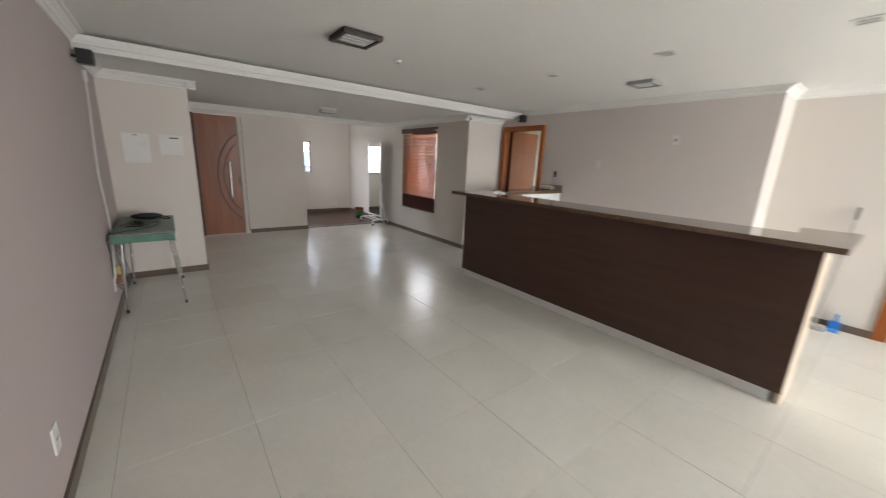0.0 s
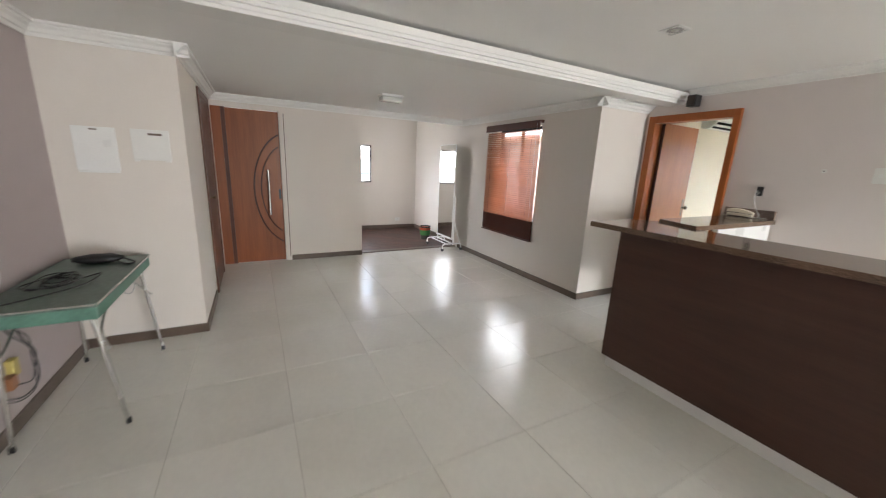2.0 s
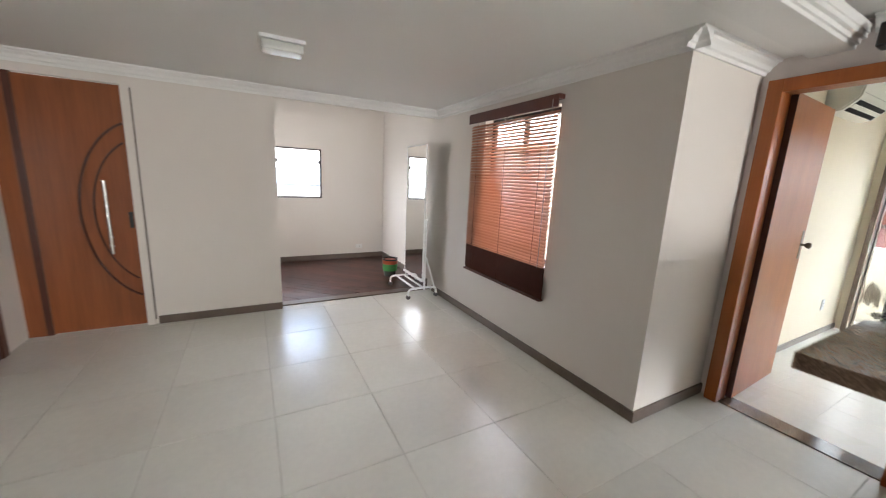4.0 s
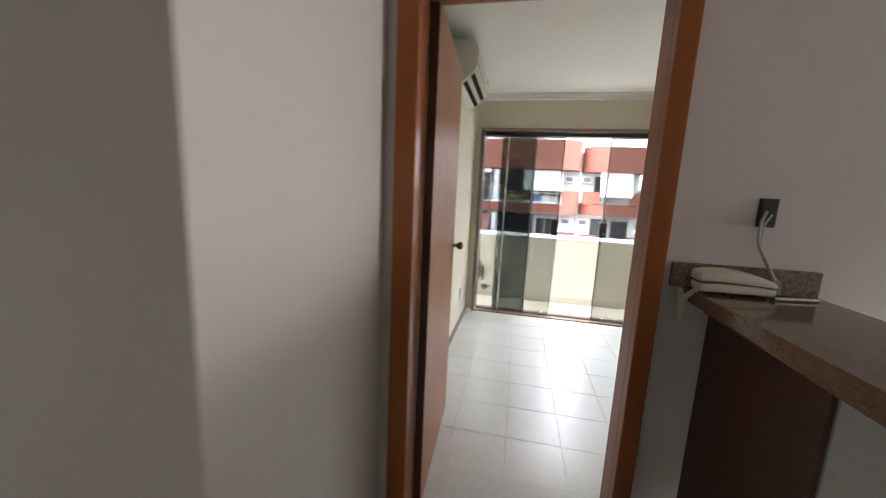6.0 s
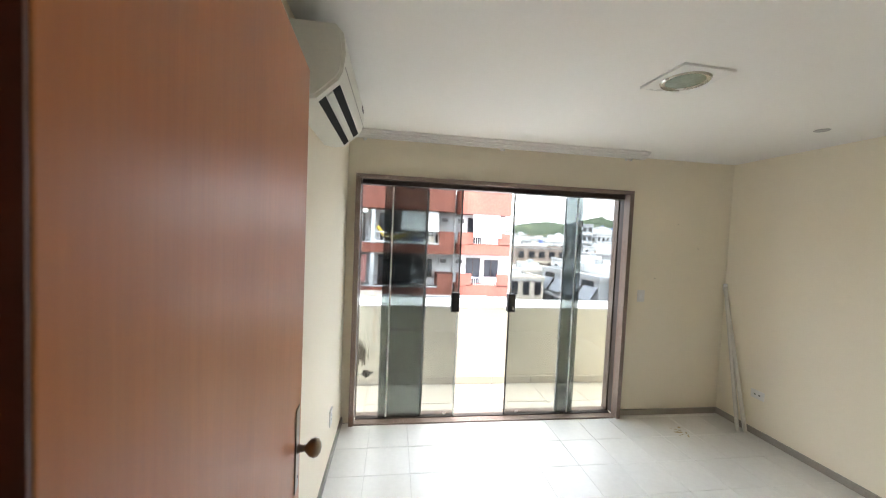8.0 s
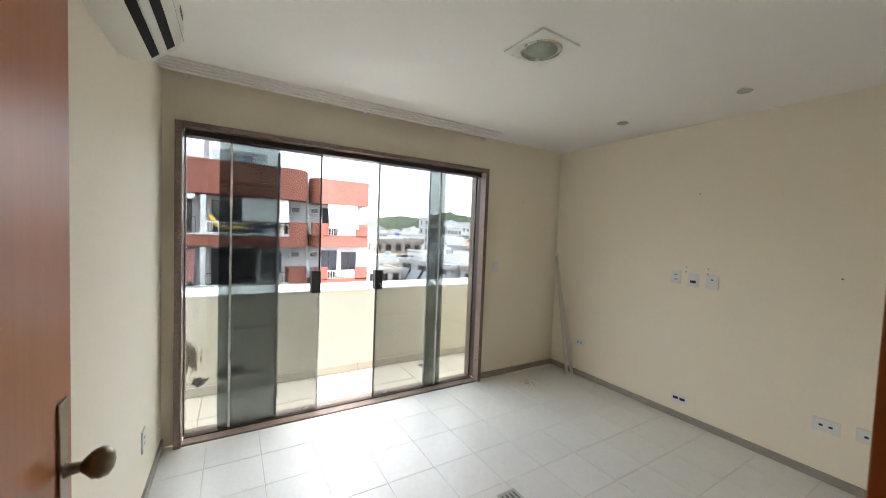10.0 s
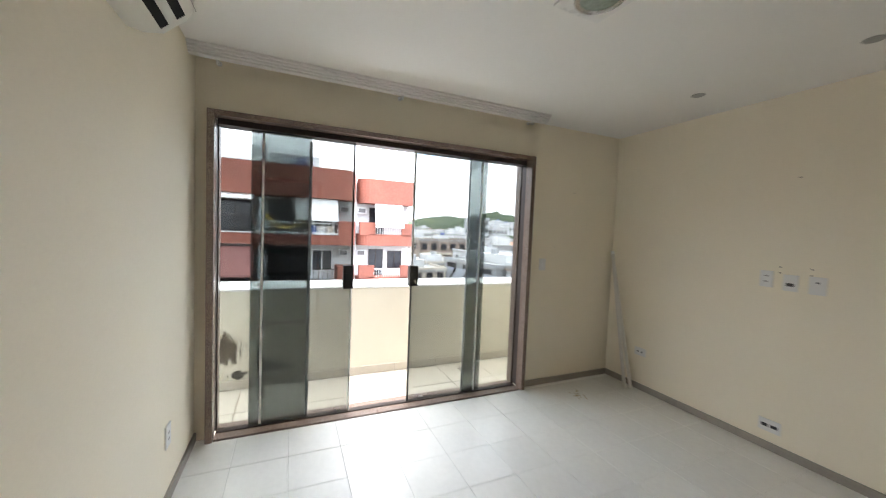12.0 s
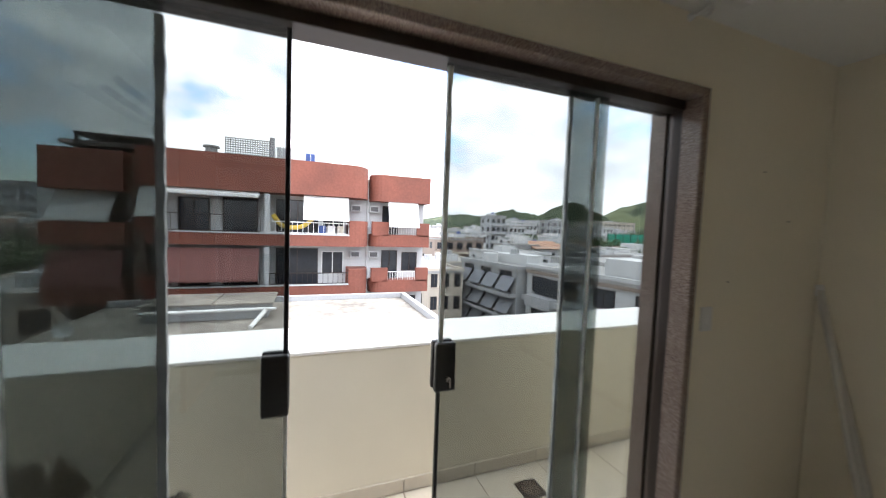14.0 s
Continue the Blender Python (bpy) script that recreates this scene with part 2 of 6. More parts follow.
M["cream_lam"] = wood("pale_wood_laminate", (0.50, 0.40, 0.30), (0.66, 0.56, 0.45), 0.4, (8, 8, 0.8), 0.1)
M["cream_plastic"] = plain("cream_plastic", (0.66, 0.60, 0.48), 0.38, 0.05, 8, 90, 0.03)
M["cable"] = plain("grey_cable_plastic", (0.38, 0.36, 0.34), 0.5, 0.1, 10, 90, 0.03)
M["cable_dark"] = plain("dark_grey_plastic", (0.09, 0.085, 0.085), 0.5, 0.2, 10, 90, 0.03)
M["yellow"] = plain("yellowed_plastic", (0.58, 0.48, 0.16), 0.45, 0.15, 10, 90, 0.03)
M["blue"] = plain("bright_blue_plastic", (0.03, 0.22, 0.62), 0.4, 0.1, 10, 90, 0.03)
M["blue_roof"] = plain("blue_metal_roof", (0.035, 0.10, 0.19), 0.5, 0.2, 1.0, 12, 0.1)
M["slot_shade"] = plain("matt_black_slot_shade", (0.004, 0.004, 0.004), 0.95, 0.1, 8, 60, 0.0, rough_var=0.03)
M["lamp_grey"] = plain("grey_lamp_reflector", (0.33, 0.33, 0.32), 0.35, 0.15, 8, 60, 0.03)
M["lamp_glass"] = plain("frosted_lamp_glass", (0.62, 0.62, 0.58), 0.22, 0.06, 8, 60, 0.03)
M["pot_dark"] = plain("dark_glazed_pot", (0.03, 0.028, 0.025), 0.3, 0.2, 8, 60, 0.03)
M["pot_green"] = plain("green_pot_band", (0.04, 0.20, 0.045), 0.4, 0.15, 8, 60, 0.03)
M["pot_red"] = plain("red_pot_band", (0.38, 0.06, 0.02), 0.4, 0.15, 8, 60, 0.03)
M["ac_white"] = plain("aged_white_ac_plastic", (0.70, 0.69, 0.62), 0.35, 0.04, 4, 90, 0.02)
M["lamp_green"] = plain("greenish_lamp_glass", (0.30, 0.35, 0.30), 0.12, 0.2, 14, 60, 0.08)
M["pole_white"] = plain("white_pvc", (0.66, 0.63, 0.57), 0.4, 0.05, 6, 60, 0.03)
M["steel"] = plain("brushed_steel", (0.46, 0.46, 0.44), 0.35, 0.2, 20, 120, 0.05, 0.8)
M["straw"] = plain("dry_straw", (0.38, 0.30, 0.16), 0.8, 0.3, 40, 90, 0.1)


def stained_paint(name, col, stains):
    """Wall paint with dark water stains at given places: (y, z, half width, half height, streaky)."""
    m, n, l, b = graph(name)
    g = n.new("ShaderNodeNewGeometry")
    v = place(n, l)
    big = noise_tex(n, l, v, 1.2, 5)
    c = ramp(n, l, big, [(0.3, shade(col, 0.95)), (0.7, shade(col, 1.05))])
    fine = noise_tex(n, l, place(n, l, (1, 26, 5)), 1.0, 6, 0.65)
    patch = noise_tex(n, l, v, 14, 6, 0.65)
    sep = n.new("ShaderNodeSeparateXYZ")
    l.new(g.outputs["Position"], sep.inputs["Vector"])

    def calc(op, a, k):
        x = n.new("ShaderNodeMath")
        x.operation = op
        for i, q in enumerate((a, k)):
            if isinstance(q, (int, float)):
                x.inputs[i].default_value = q
            else:
                l.new(q, x.inputs[i])
        return x.outputs["Value"]
    for y, z, hy, hz, streaky in stains:
        dy = calc("DIVIDE", calc("SUBTRACT", sep.outputs["Y"], y), hy)
        dz = calc("DIVIDE", calc("SUBTRACT", sep.outputs["Z"], z), hz)
        r = calc("ADD", calc("MULTIPLY", dy, dy), calc("MULTIPLY", dz, dz))
        f = calc("SUBTRACT", calc("MULTIPLY", fine if streaky else patch, 1.9 if streaky else 1.7), calc("MULTIPLY", r, 0.45))
        mr = n.new("ShaderNodeMapRange")
        mr.inputs["From Min"].default_value, mr.inputs["From Max"].default_value = 0.54, 0.70
        l.new(f, mr.inputs["Value"])
        c = blend(n, l, mr.outputs["Result"], c, (0.10, 0.078, 0.055) if streaky else (0.05, 0.042, 0.034))
    l.new(c, b.inputs["Base Color"])
    b.inputs["Roughness"].default_value = 0.78
    relief(n, l, b, noise_tex(n, l, v, 120, 3), 0.12, 0.004)
    return m


M["par"] = stained_paint("cream_parapet_paint", (0.66, 0.61, 0.50), [(0.13, 0.28, 0.26, 0.18, True), (-0.36, 0.115, 0.14, 0.10, False), (-0.10, 0.05, 0.12, 0.05, False), (0.40, 0.3, 0.2, 0.16, True)])
M["glass_grey"] = glass("smoked_glass", (0.545, 0.562, 0.555))
# tint of the extra panes that only deepen the leaf overlaps
M["glass_overlap"] = glass("overlap_darkening_glass", (0.80, 0.83, 0.83))
M["glass_clear"] = glass("clear_glass", (0.93, 0.94, 0.935))
M["brick_red"] = plain("weathered_red_render", (0.215, 0.071, 0.047), 0.8, 0.25, 0.6, 9, 0.15)
M["white_render"] = plain("white_building_render", (0.54, 0.54, 0.535), 0.8, 0.10, 0.4, 12, 0.12)
M["grey_render"] = plain("grey_building_render", (0.34, 0.345, 0.35), 0.8, 0.14, 0.3, 12, 0.12)
M["beige_render"] = plain("beige_building_render", (0.50, 0.44, 0.36), 0.8, 0.14, 0.3, 12, 0.12)
M["brown_render"] = plain("brown_building_render", (0.27, 0.21, 0.17), 0.8, 0.16, 0.3, 12, 0.12)
M["roof_grey"] = plain("grey_flat_roof", (0.30, 0.29, 0.28), 0.85, 0.25, 0.5, 6, 0.15)
M["roof_white"] = plain("stained_white_roof", (0.27, 0.245, 0.21), 0.8, 0.6, 0.6, 3, 0.15)
M["roof_tile"] = plain("clay_tile_roof", (0.34, 0.19, 0.12), 0.85, 0.25, 0.6, 9, 0.2)
M["dark_window"] = plain("dark_window_glass", (0.025, 0.028, 0.034), 0.12, 0.4, 0.8, 6, 0.02)
M["awning_white"] = plain("white_awning_cloth", (0.64, 0.63, 0.61), 0.85, 0.06, 1.0, 14, 0.1)
M["awning_maroon"] = plain("maroon_awning_cloth", (0.20, 0.085, 0.075), 0.85, 0.14, 1.0, 14, 0.1)
M["awning_grey"] = plain("grey_awning_cloth", (0.22, 0.23, 0.25), 0.8, 0.15, 1.0, 14, 0.1)
M["net_green"] = plain("green_building_net", (0.02, 0.26, 0.17), 0.8, 0.2, 0.3, 5, 0.1)
M["hammock"] = plain("yellow_cloth", (0.55, 0.38, 0.06), 0.85, 0.2, 4, 20, 0.1)
M["cloth_blue"] = plain("blue_cloth", (0.05, 0.09, 0.25), 0.85, 0.2, 4, 20, 0.1)
M["asphalt"] = plain("town_ground", (0.13, 0.125, 0.12), 0.9, 0.4, 0.03, 0.6, 0.1)
M["bark"] = plain("tree_bark", (0.09, 0.065, 0.045), 0.9, 0.3, 4, 20, 0.2)


def island(name, cols, rough=0.8):
    """A colour picked for each loose piece."""
    m, n, l, b = graph(name)
    g = n.new("ShaderNodeNewGeometry")
    r = n.new("ShaderNodeValToRGB")
    r.color_ramp.interpolation = "CONSTANT"
    e = r.color_ramp.elements
    while len(e) < len(cols):
        e.new(0.5)
    for k, c in enumerate(cols):
        e[k].position, e[k].color = k / len(cols), (*c, 1)
    l.new(g.outputs["Random Per Island"], r.inputs["Fac"])
    f = noise_tex(n, l, place(n, l), 0.9, 6, 0.6)
    c = blend(n, l, 1.0, r.outputs["Color"], ramp(n, l, f, [(0.3, (0.72, 0.72, 0.72)), (0.65, (1, 1, 1))]), "MULTIPLY")
    l.new(c, b.inputs["Base Color"])
    b.inputs["Roughness"].default_value = rough
    return m


M["town"] = island("far_house_render", [(0.68, 0.67, 0.65), (0.60, 0.60, 0.59), (0.45, 0.43, 0.40), (0.55, 0.47, 0.38), (0.30, 0.29, 0.28), (0.66, 0.65, 0.63), (0.36, 0.22, 0.16), (0.50, 0.50, 0.50)])
M["leaf"] = island("tree_leaves", [(0.035, 0.075, 0.022), (0.05, 0.10, 0.03), (0.028, 0.06, 0.02), (0.065, 0.115, 0.04)], 0.6)


def hill_mat(name="wooded_hill", edge=0.60):
    m, n, l, b = graph(name)
    v = place(n, l)
    wood_, field = noise_tex(n, l, v, 0.16, 8, 0.7), noise_tex(n, l, v, 0.012, 5, 0.6)
    c = ramp(n, l, wood_, [(0.35, (0.022, 0.036, 0.020)), (0.65, (0.060, 0.080, 0.038))])
    g = ramp(n, l, wood_, [(0.35, (0.07, 0.09, 0.045)), (0.65, (0.15, 0.17, 0.08))])
    f = n.new("ShaderNodeMapRange")
    f.inputs["From Min"].default_value, f.inputs["From Max"].default_value = edge, edge + 0.06
    l.new(field, f.inputs["Value"])
    c = blend(n, l, f.outputs["Result"], c, g)
    l.new(c, b.inputs["Base Color"])
    b.inputs["Roughness"].default_value = 0.95
    relief(n, l, b, wood_, 0.6, 4.0)
    return m


M["hill"] = hill_mat()
M["hill_grass"] = hill_mat("grassy_hill", 0.42)

# ---------------------------------------------------------------- building helpers
BASE = {}


def finish(name, bm, material):
    me = bpy.data.meshes.new(name)
    bmesh.ops.recalc_face_normals(bm, faces=bm.faces)
    bm.to_mesh(me)
    bm.free()
    me.materials.append(material)
    return me


def thing(name, base=(0, 0, 0), label="", category="", group="", kind="", move=(0, 0, 0)):
    """An Empty at the base of a thing; its parts are given in the same coordinates as the base. move: a step from there."""
    e = new(name)
    e.empty_display_size = 0.1
    e.location = Vector(base) + Vector(move)
    BASE[e.name] = Vector(base)
    return tagged(e, label, category, group, kind)


def part(name, bm, material, parent, label=""):
    off = BASE[parent.name]
    bmesh.ops.translate(bm, verts=bm.verts, vec=-off)
    ob = new(name, finish(name, bm, material))
    ob.parent = parent
    BASE[ob.name] = off
    return tagged(ob, label)


def solid(name, bm, material, label="", category="", kind="structure", group=""):
    ob = new(name, finish(name, bm, material))
    BASE[ob.name] = Vector((0, 0, 0))
    return tagged(ob, label, category, group, kind)


def box(x0, x1, y0, y1, z0, z1, bevel=0.0, bm=None, seg=2):
    x0, x1, y0, y1, z0, z1 = min(x0, x1), max(x0, x1), min(y0, y1), max(y0, y1), min(z0, z1), max(z0, z1)
    own = bmesh.new()
    v = [own.verts.new((x, y, z)) for x in (x0, x1) for y in (y0, y1) for z in (z0, z1)]
    for f in ((0, 1, 3, 2), (4, 6, 7, 5), (0, 4, 5, 1), (2, 3, 7, 6), (0, 2, 6, 4), (1, 5, 7, 3)):
        own.faces.new([v[i] for i in f])
    if bevel:
        bmesh.ops.bevel(own, geom=own.edges[:], offset=bevel, segments=seg, profile=0.6, affect="EDGES")
    return join(bm, own)


def join(bm, own):
    if bm is None:
        return own
    me = bpy.data.meshes.new("tmp")
    own.to_mesh(me)
    own.free()
    bm.from_mesh(me)
    bpy.data.meshes.remove(me)
    return bm


def rod(a, b, r0, r1=None, seg=10, bm=None):
    """A round bar from a to b."""
    own = bmesh.new()
    a, b = Vector(a), Vector(b)
    m = Matrix.Translation((a + b) / 2) @ (b - a).to_track_quat("Z", "Y").to_matrix().to_4x4()
    bmesh.ops.create_cone(own, cap_ends=True, segments=seg, radius1=r0, radius2=r1 if r1 is not None else r0, depth=(b - a).length, matrix=m)
    return join(bm, own)


def pipe(points, r, seg=8, bm=None):
    """A bent tube through the points."""
    own = bmesh.new()
    pts = [Vector(p) for p in points]
    rings, up = [], Vector((0.31, 0.17, 0.93)).normalized()
    for i, p in enumerate(pts):
        d = (pts[min(i + 1, len(pts) - 1)] - pts[max(i - 1, 0)]).normalized()
        s = d.cross(up)
        s = s.normalized() if s.length > 1e-4 else d.orthogonal().normalized()
        t = s.cross(d)
        rings.append([own.verts.new(p + r * (math.cos(k * 2 * math.pi / seg) * s + math.sin(k * 2 * math.pi / seg) * t)) for k in range(seg)])
    for q, w in zip(rings, rings[1:]):
        for k in range(seg):
            own.faces.new((q[k], q[(k + 1) % seg], w[(k + 1) % seg], w[k]))
    own.faces.new(rings[0]), own.faces.new(rings[-1][::-1])
    return join(bm, own)


def curve(points, steps=8):
    """A smooth line through the points."""
    p = [Vector(q) for q in points]
    p = [2 * p[0] - p[1], *p, 2 * p[-1] - p[-2]]
    out = []
    for i in range(1, len(p) - 2):
        for k in range(steps):
            t = k / steps
            out.append(0.5 * (2 * p[i] + (p[i + 1] - p[i - 1]) * t + (2 * p[i - 1] - 5 * p[i] + 4 * p[i + 1] - p[i + 2]) * t * t
                              + (3 * p[i] - p[i - 1] - 3 * p[i + 1] + p[i + 2]) * t ** 3))
    return out + [p[-2]]


def prism(outline, axis, a, b, bm=None):
    """A flat outline in the two other axes, drawn out along axis from a to b."""
    own = bmesh.new()
    n = "xyz".index(axis)

    def at(u, v, w):
        c = [u, v]
        c.insert(n, w)
        return own.verts.new(c)
    lo, hi = [at(u, v, a) for u, v in outline], [at(u, v, b) for u, v in outline]
    own.faces.new(lo), own.faces.new(hi)
    for i in range(len(lo)):
        own.faces.new((lo[i], lo[(i + 1) % len(lo)], hi[(i + 1) % len(lo)], hi[i]))
    return join(bm, own)


def turned(profile, at, seg=24, axis="z", bm=None):
    """A lathe shape from (radius, height) pairs."""
    own = bmesh.new()
    rings = []
    for r, h in profile:
        rings.append([own.verts.new((r * math.cos(2 * math.pi * k / seg), r * math.sin(2 * math.pi * k / seg), h)) for k in range(seg)])
    for q, w in zip(rings, rings[1:]):
        for k in range(seg):
            own.faces.new((q[k], q[(k + 1) % seg], w[(k + 1) % seg], w[k]))
    own.faces.new(rings[0][::-1]), own.faces.new(rings[-1])
    t = {"z": Matrix(), "x": Matrix.Rotation(radians(90), 4, "Y"), "y": Matrix.Rotation(radians(-90), 4, "X"), "-y": Matrix.Rotation(radians(90), 4, "X"), "-x": Matrix.Rotation(radians(-90), 4, "Y"), "-z": Matrix.Rotation(radians(180), 4, "X")}[axis]
    bmesh.ops.transform(own, matrix=Matrix.Translation(at) @ t, verts=own.verts)
    return join(bm, own)


def smooth(ob, angle=40):
    for f in ob.data.polygons:
        f.use_smooth = True
    ob.data.set_sharp_from_angle(angle=radians(angle))
    return ob


def wall_x(name, x0, x1, y0, y1, z1, holes, material, label, z0=0.0):
    """A wall that runs along y, with holes (y0, y1, z0, z1)."""
    bm, at = bmesh.new(), y0
    for a, b, lo, hi in sorted(holes):
        if a > at:
            box(x0, x1, at, a, z0, z1, bm=bm)
        if lo > z0:
            box(x0, x1, a, b, z0, lo, bm=bm)
        if hi < z1:
            box(x0, x1, a, b, hi, z1, bm=bm)
        at = b
    if at < y1:
        box(x0, x1, at, y1, z0, z1, bm=bm)
    return solid(name, bm, material, label, "wall")


def wall_y(name, y0, y1, x0, x1, z1, holes, material, label, z0=0.0):
    bm, at = bmesh.new(), x0
    for a, b, lo, hi in sorted(holes):
        if a > at:
            box(at, a, y0, y1, z0, z1, bm=bm)
        if lo > z0:
            box(a, b, y0, y1, z0, lo, bm=bm)
        if hi < z1:
            box(a, b, y0, y1, hi, z1, bm=bm)
        at = b
    if at < x1:
        box(at, x1, y0, y1, z0, z1, bm=bm)
    return solid(name, bm, material, label, "wall")


CORNICE = [(0, 0), (0.0, -0.085), (0.012, -0.085), (0.016, -0.066), (0.030, -0.060), (0.040, -0.040), (0.058, -0.026), (0.062, -0.016), (0.082, -0.014), (0.085, 0)]


def cornice(a, b, out, z, k=1.0, bm=None):
    """A stepped plaster moulding under a ceiling at height z from a to b along a wall; out: the way into the room."""
    own = bmesh.new()
    a, b, o = Vector((*a, z)), Vector((*b, z)), Vector((*out, 0))
    ends = [[own.verts.new(p + o * u * k + Vector((0, 0, w * k))) for u, w in CORNICE] for p in (a, b)]
    own.faces.new(ends[0]), own.faces.new(ends[1][::-1])
    n = len(CORNICE)
    for i in range(n):
        own.faces.new((ends[0][i], ends[0][(i + 1) % n], ends[1][(i + 1) % n], ends[1][i]))
    return join(bm, own)


# ---------------------------------------------------------------- structure
ZM, ZL, ZB = 2.38, 2.27, 2.462          # ceilings: main room, entrance, bedroom
XD, XB = 0.80, 0.938                   # wall with the bedroom door
XG = 3.748                             # wall with the glass door
YR = -3.612                            # bedroom's far side wall

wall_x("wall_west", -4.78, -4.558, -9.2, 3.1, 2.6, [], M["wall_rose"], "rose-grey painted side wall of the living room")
wall_y("wall_south", -9.35, -9.2, -4.78, 1.4, 2.6, [(-0.75, 0.75, 0.02, 2.2)], M["wall"], "plain painted wall with a wide terrace opening")
shaft = box(-4.558, -3.778, 0.665, 3.03, 0, 2.6)
solid("wall_shaft", shaft, M["wall"], "warm white wall block beside the entrance door", "wall")
wall_y("wall_entry", 2.87, 3.03, -3.778, 0.0, 2.6, [(-3.777, -2.94, 0, 2.12), (-1.83, 0.0, 0, 2.205)], M["wall"], "warm white entrance wall with the hall opening")
wall_x("wall_window", 0.0, 0.16, 0.0, 3.03, 2.6, [(0.88, 1.86, 0.80, 2.06)], M["wall"], "warm white wall with the blinded window")
wall_y("wall_return", 0.0, 0.14, 0.16, XB, 2.75, [], M["wall"], "short warm white return wall beside the bedroom door")
wall_x("wall_door", XD, XB, -3.73, 0.0, 2.75, [(-0.918, -0.097, 0, 2.098)], M["wall_pink"], "rose-white wall with the bedroom door and wall sockets")
wall_y("wall_jog", -3.73, -3.67, XB, 1.28, 2.75, [], M["wall"], "short warm white wall return")
wall_x("wall_east", 1.28, 1.40, -9.2, -3.67, 2.75, [(-5.66, -4.81, 0, 2.10)], M["wall"], "warm white wall with an orange door frame")
wall_y("wall_passage", -6.0, -5.9, 1.40, 3.0, 2.6, [], M["wall"], "plain wall of the room next door")
wall_x("wall_passage_end", 2.6, 2.7, -5.9, -3.75, 2.6, [], M["wall"], "plain wall of the room next door")
hall_h = 2.75
wall_y("wall_hall_north", 5.075, 5.235, -2.9, 0.205, hall_h, [(-1.733, -1.02, 1.064, 1.857)], M["wall"], "white hall wall with a small window")
wall_x("wall_hall_east", 0.045, 0.205, 3.03, 5.075, hall_h, [], M["wall"], "white hall wall")
# the hole is assumed and unseen, made for the hall's fill lamp
wall_x("wall_hall_west", -2.9, -2.74, 3.03, 5.075, hall_h, [(3.45, 4.65, 0.8, 2.1)], M["wall"], "white hall wall")
wall_y("wall_porch", 4.0, 4.1, -4.78, -2.9, 2.6, [], M["wall"], "plain wall behind the entrance door")
wall_y("wall_bedroom_left", 0.05, 0.24, XB, XG, 2.75, [], M["cream"], "cream painted bedroom wall behind the open door")
wall_y("wall_bedroom_right", -3.75, YR, 1.36, 3.9, 2.75, [], M["cream"], "cream painted bedroom wall with sockets")
box_bm = box(XB, 1.36, -3.67, YR, 0, 2.75)
solid("wall_bedroom_corner", box_bm, M["cream"], "cream painted bedroom wall corner", "wall")
wall_x("wall_glass", XG, 3.9, -3.75, 0.24, 2.75, [(-2.50, -0.045, 0, 2.115)], M["cream"], "cream painted wall with the sliding glass door")
skin = bmesh.new()
box(XB, XB + 0.006, YR, -0.918, 0, ZB, bm=skin)
box(XB, XB + 0.006, -0.097, 0.05, 0, ZB, bm=skin)
box(XB, XB + 0.006, -0.918, -0.097, 2.098, ZB, bm=skin)
solid("wall_bedroom_inner", skin, M["cream"], "cream painted bedroom wall round the door", "wall")

solid("ceiling_main", box(-4.558, 1.28, -9.2, -0.2, ZM, 2.6), M["ceiling"], "white painted living room ceiling with flush lamps", "ceiling")
solid("ceiling_entry", box(-4.558, XD, -0.33, 2.87, ZL, 2.37), M["ceiling"], "white painted lower entrance ceiling", "ceiling")
solid("ceiling_hall", box(-2.74, 0.045, 3.03, 5.075, hall_h - 0.08, hall_h), M["ceiling"], "white painted hall ceiling", "ceiling")
solid("ceiling_bedroom", box(XB, XG, YR, 0.05, ZB, 2.75), M["ceiling"], "white painted bedroom ceiling", "ceiling")
solid("ceiling_passage", box(1.40, 2.6, -5.9, -3.75, 2.5, 2.6), M["ceiling"], "white painted ceiling of the room next door", "ceiling")
solid("roof_slab", box(-4.8, 3.9, -9.4, 0.24, 2.76, 2.95), M["ceiling"], "concrete roof slab", "roof")
solid("roof_slab_hall", box(-4.8, 0.36, 0.24, 5.3, 2.76, 2.95), M["ceiling"], "concrete roof slab", "roof")

mould = bmesh.new()
cornice((-4.558, 0.665), (-3.693, 0.665), (0, -1), ZL, bm=mould)
cornice((-3.778, 0.58), (-3.778, 2.87), (1, 0), ZL, bm=mould)
cornice((-3.778, 2.87), (0, 2.87), (0, -1), ZL, bm=mould)
cornice((0, 2.87), (0, -0.085), (-1, 0), ZL, bm=mould)
cornice((-0.085, 0), (XD, 0), (0, -1), ZL, bm=mould)
cornice((-4.558, -0.33), (-4.558, 0.665), (1, 0), ZL, bm=mould)
solid("cornice_entry", mould, M["plaster"], "white stepped plaster cornice of the entrance", "cornice")
beam = bmesh.new()
for y, z0, z1 in ((-0.352, 2.242, 2.275), (-0.364, 2.262, 2.295), (-0.384, 2.285, 2.315), (-0.392, 2.308, 2.352)):
    prism([(-4.558, y - 0.03), (XD, y - 0.03), (XD, -0.20), (-4.558, -0.20)], "z", z0, z1, bm=beam)
solid("cornice_beam", beam, M["plaster"], "white stepped plaster edge of the lowered ceiling", "cornice")
mould = bmesh.new()
cornice((-4.558, -9.2), (-4.558, -0.40), (1, 0), ZM, bm=mould)
cornice((XD, -3.73), (XD, -0.44), (-1, 0), ZM, 0.9, bm=mould)
cornice((XD - 0.08, -3.73), (1.28, -3.73), (0, -1), ZM, 0.9, bm=mould)
cornice((1.28, -9.2), (1.28, -3.73), (-1, 0), ZM, 0.9, bm=mould)
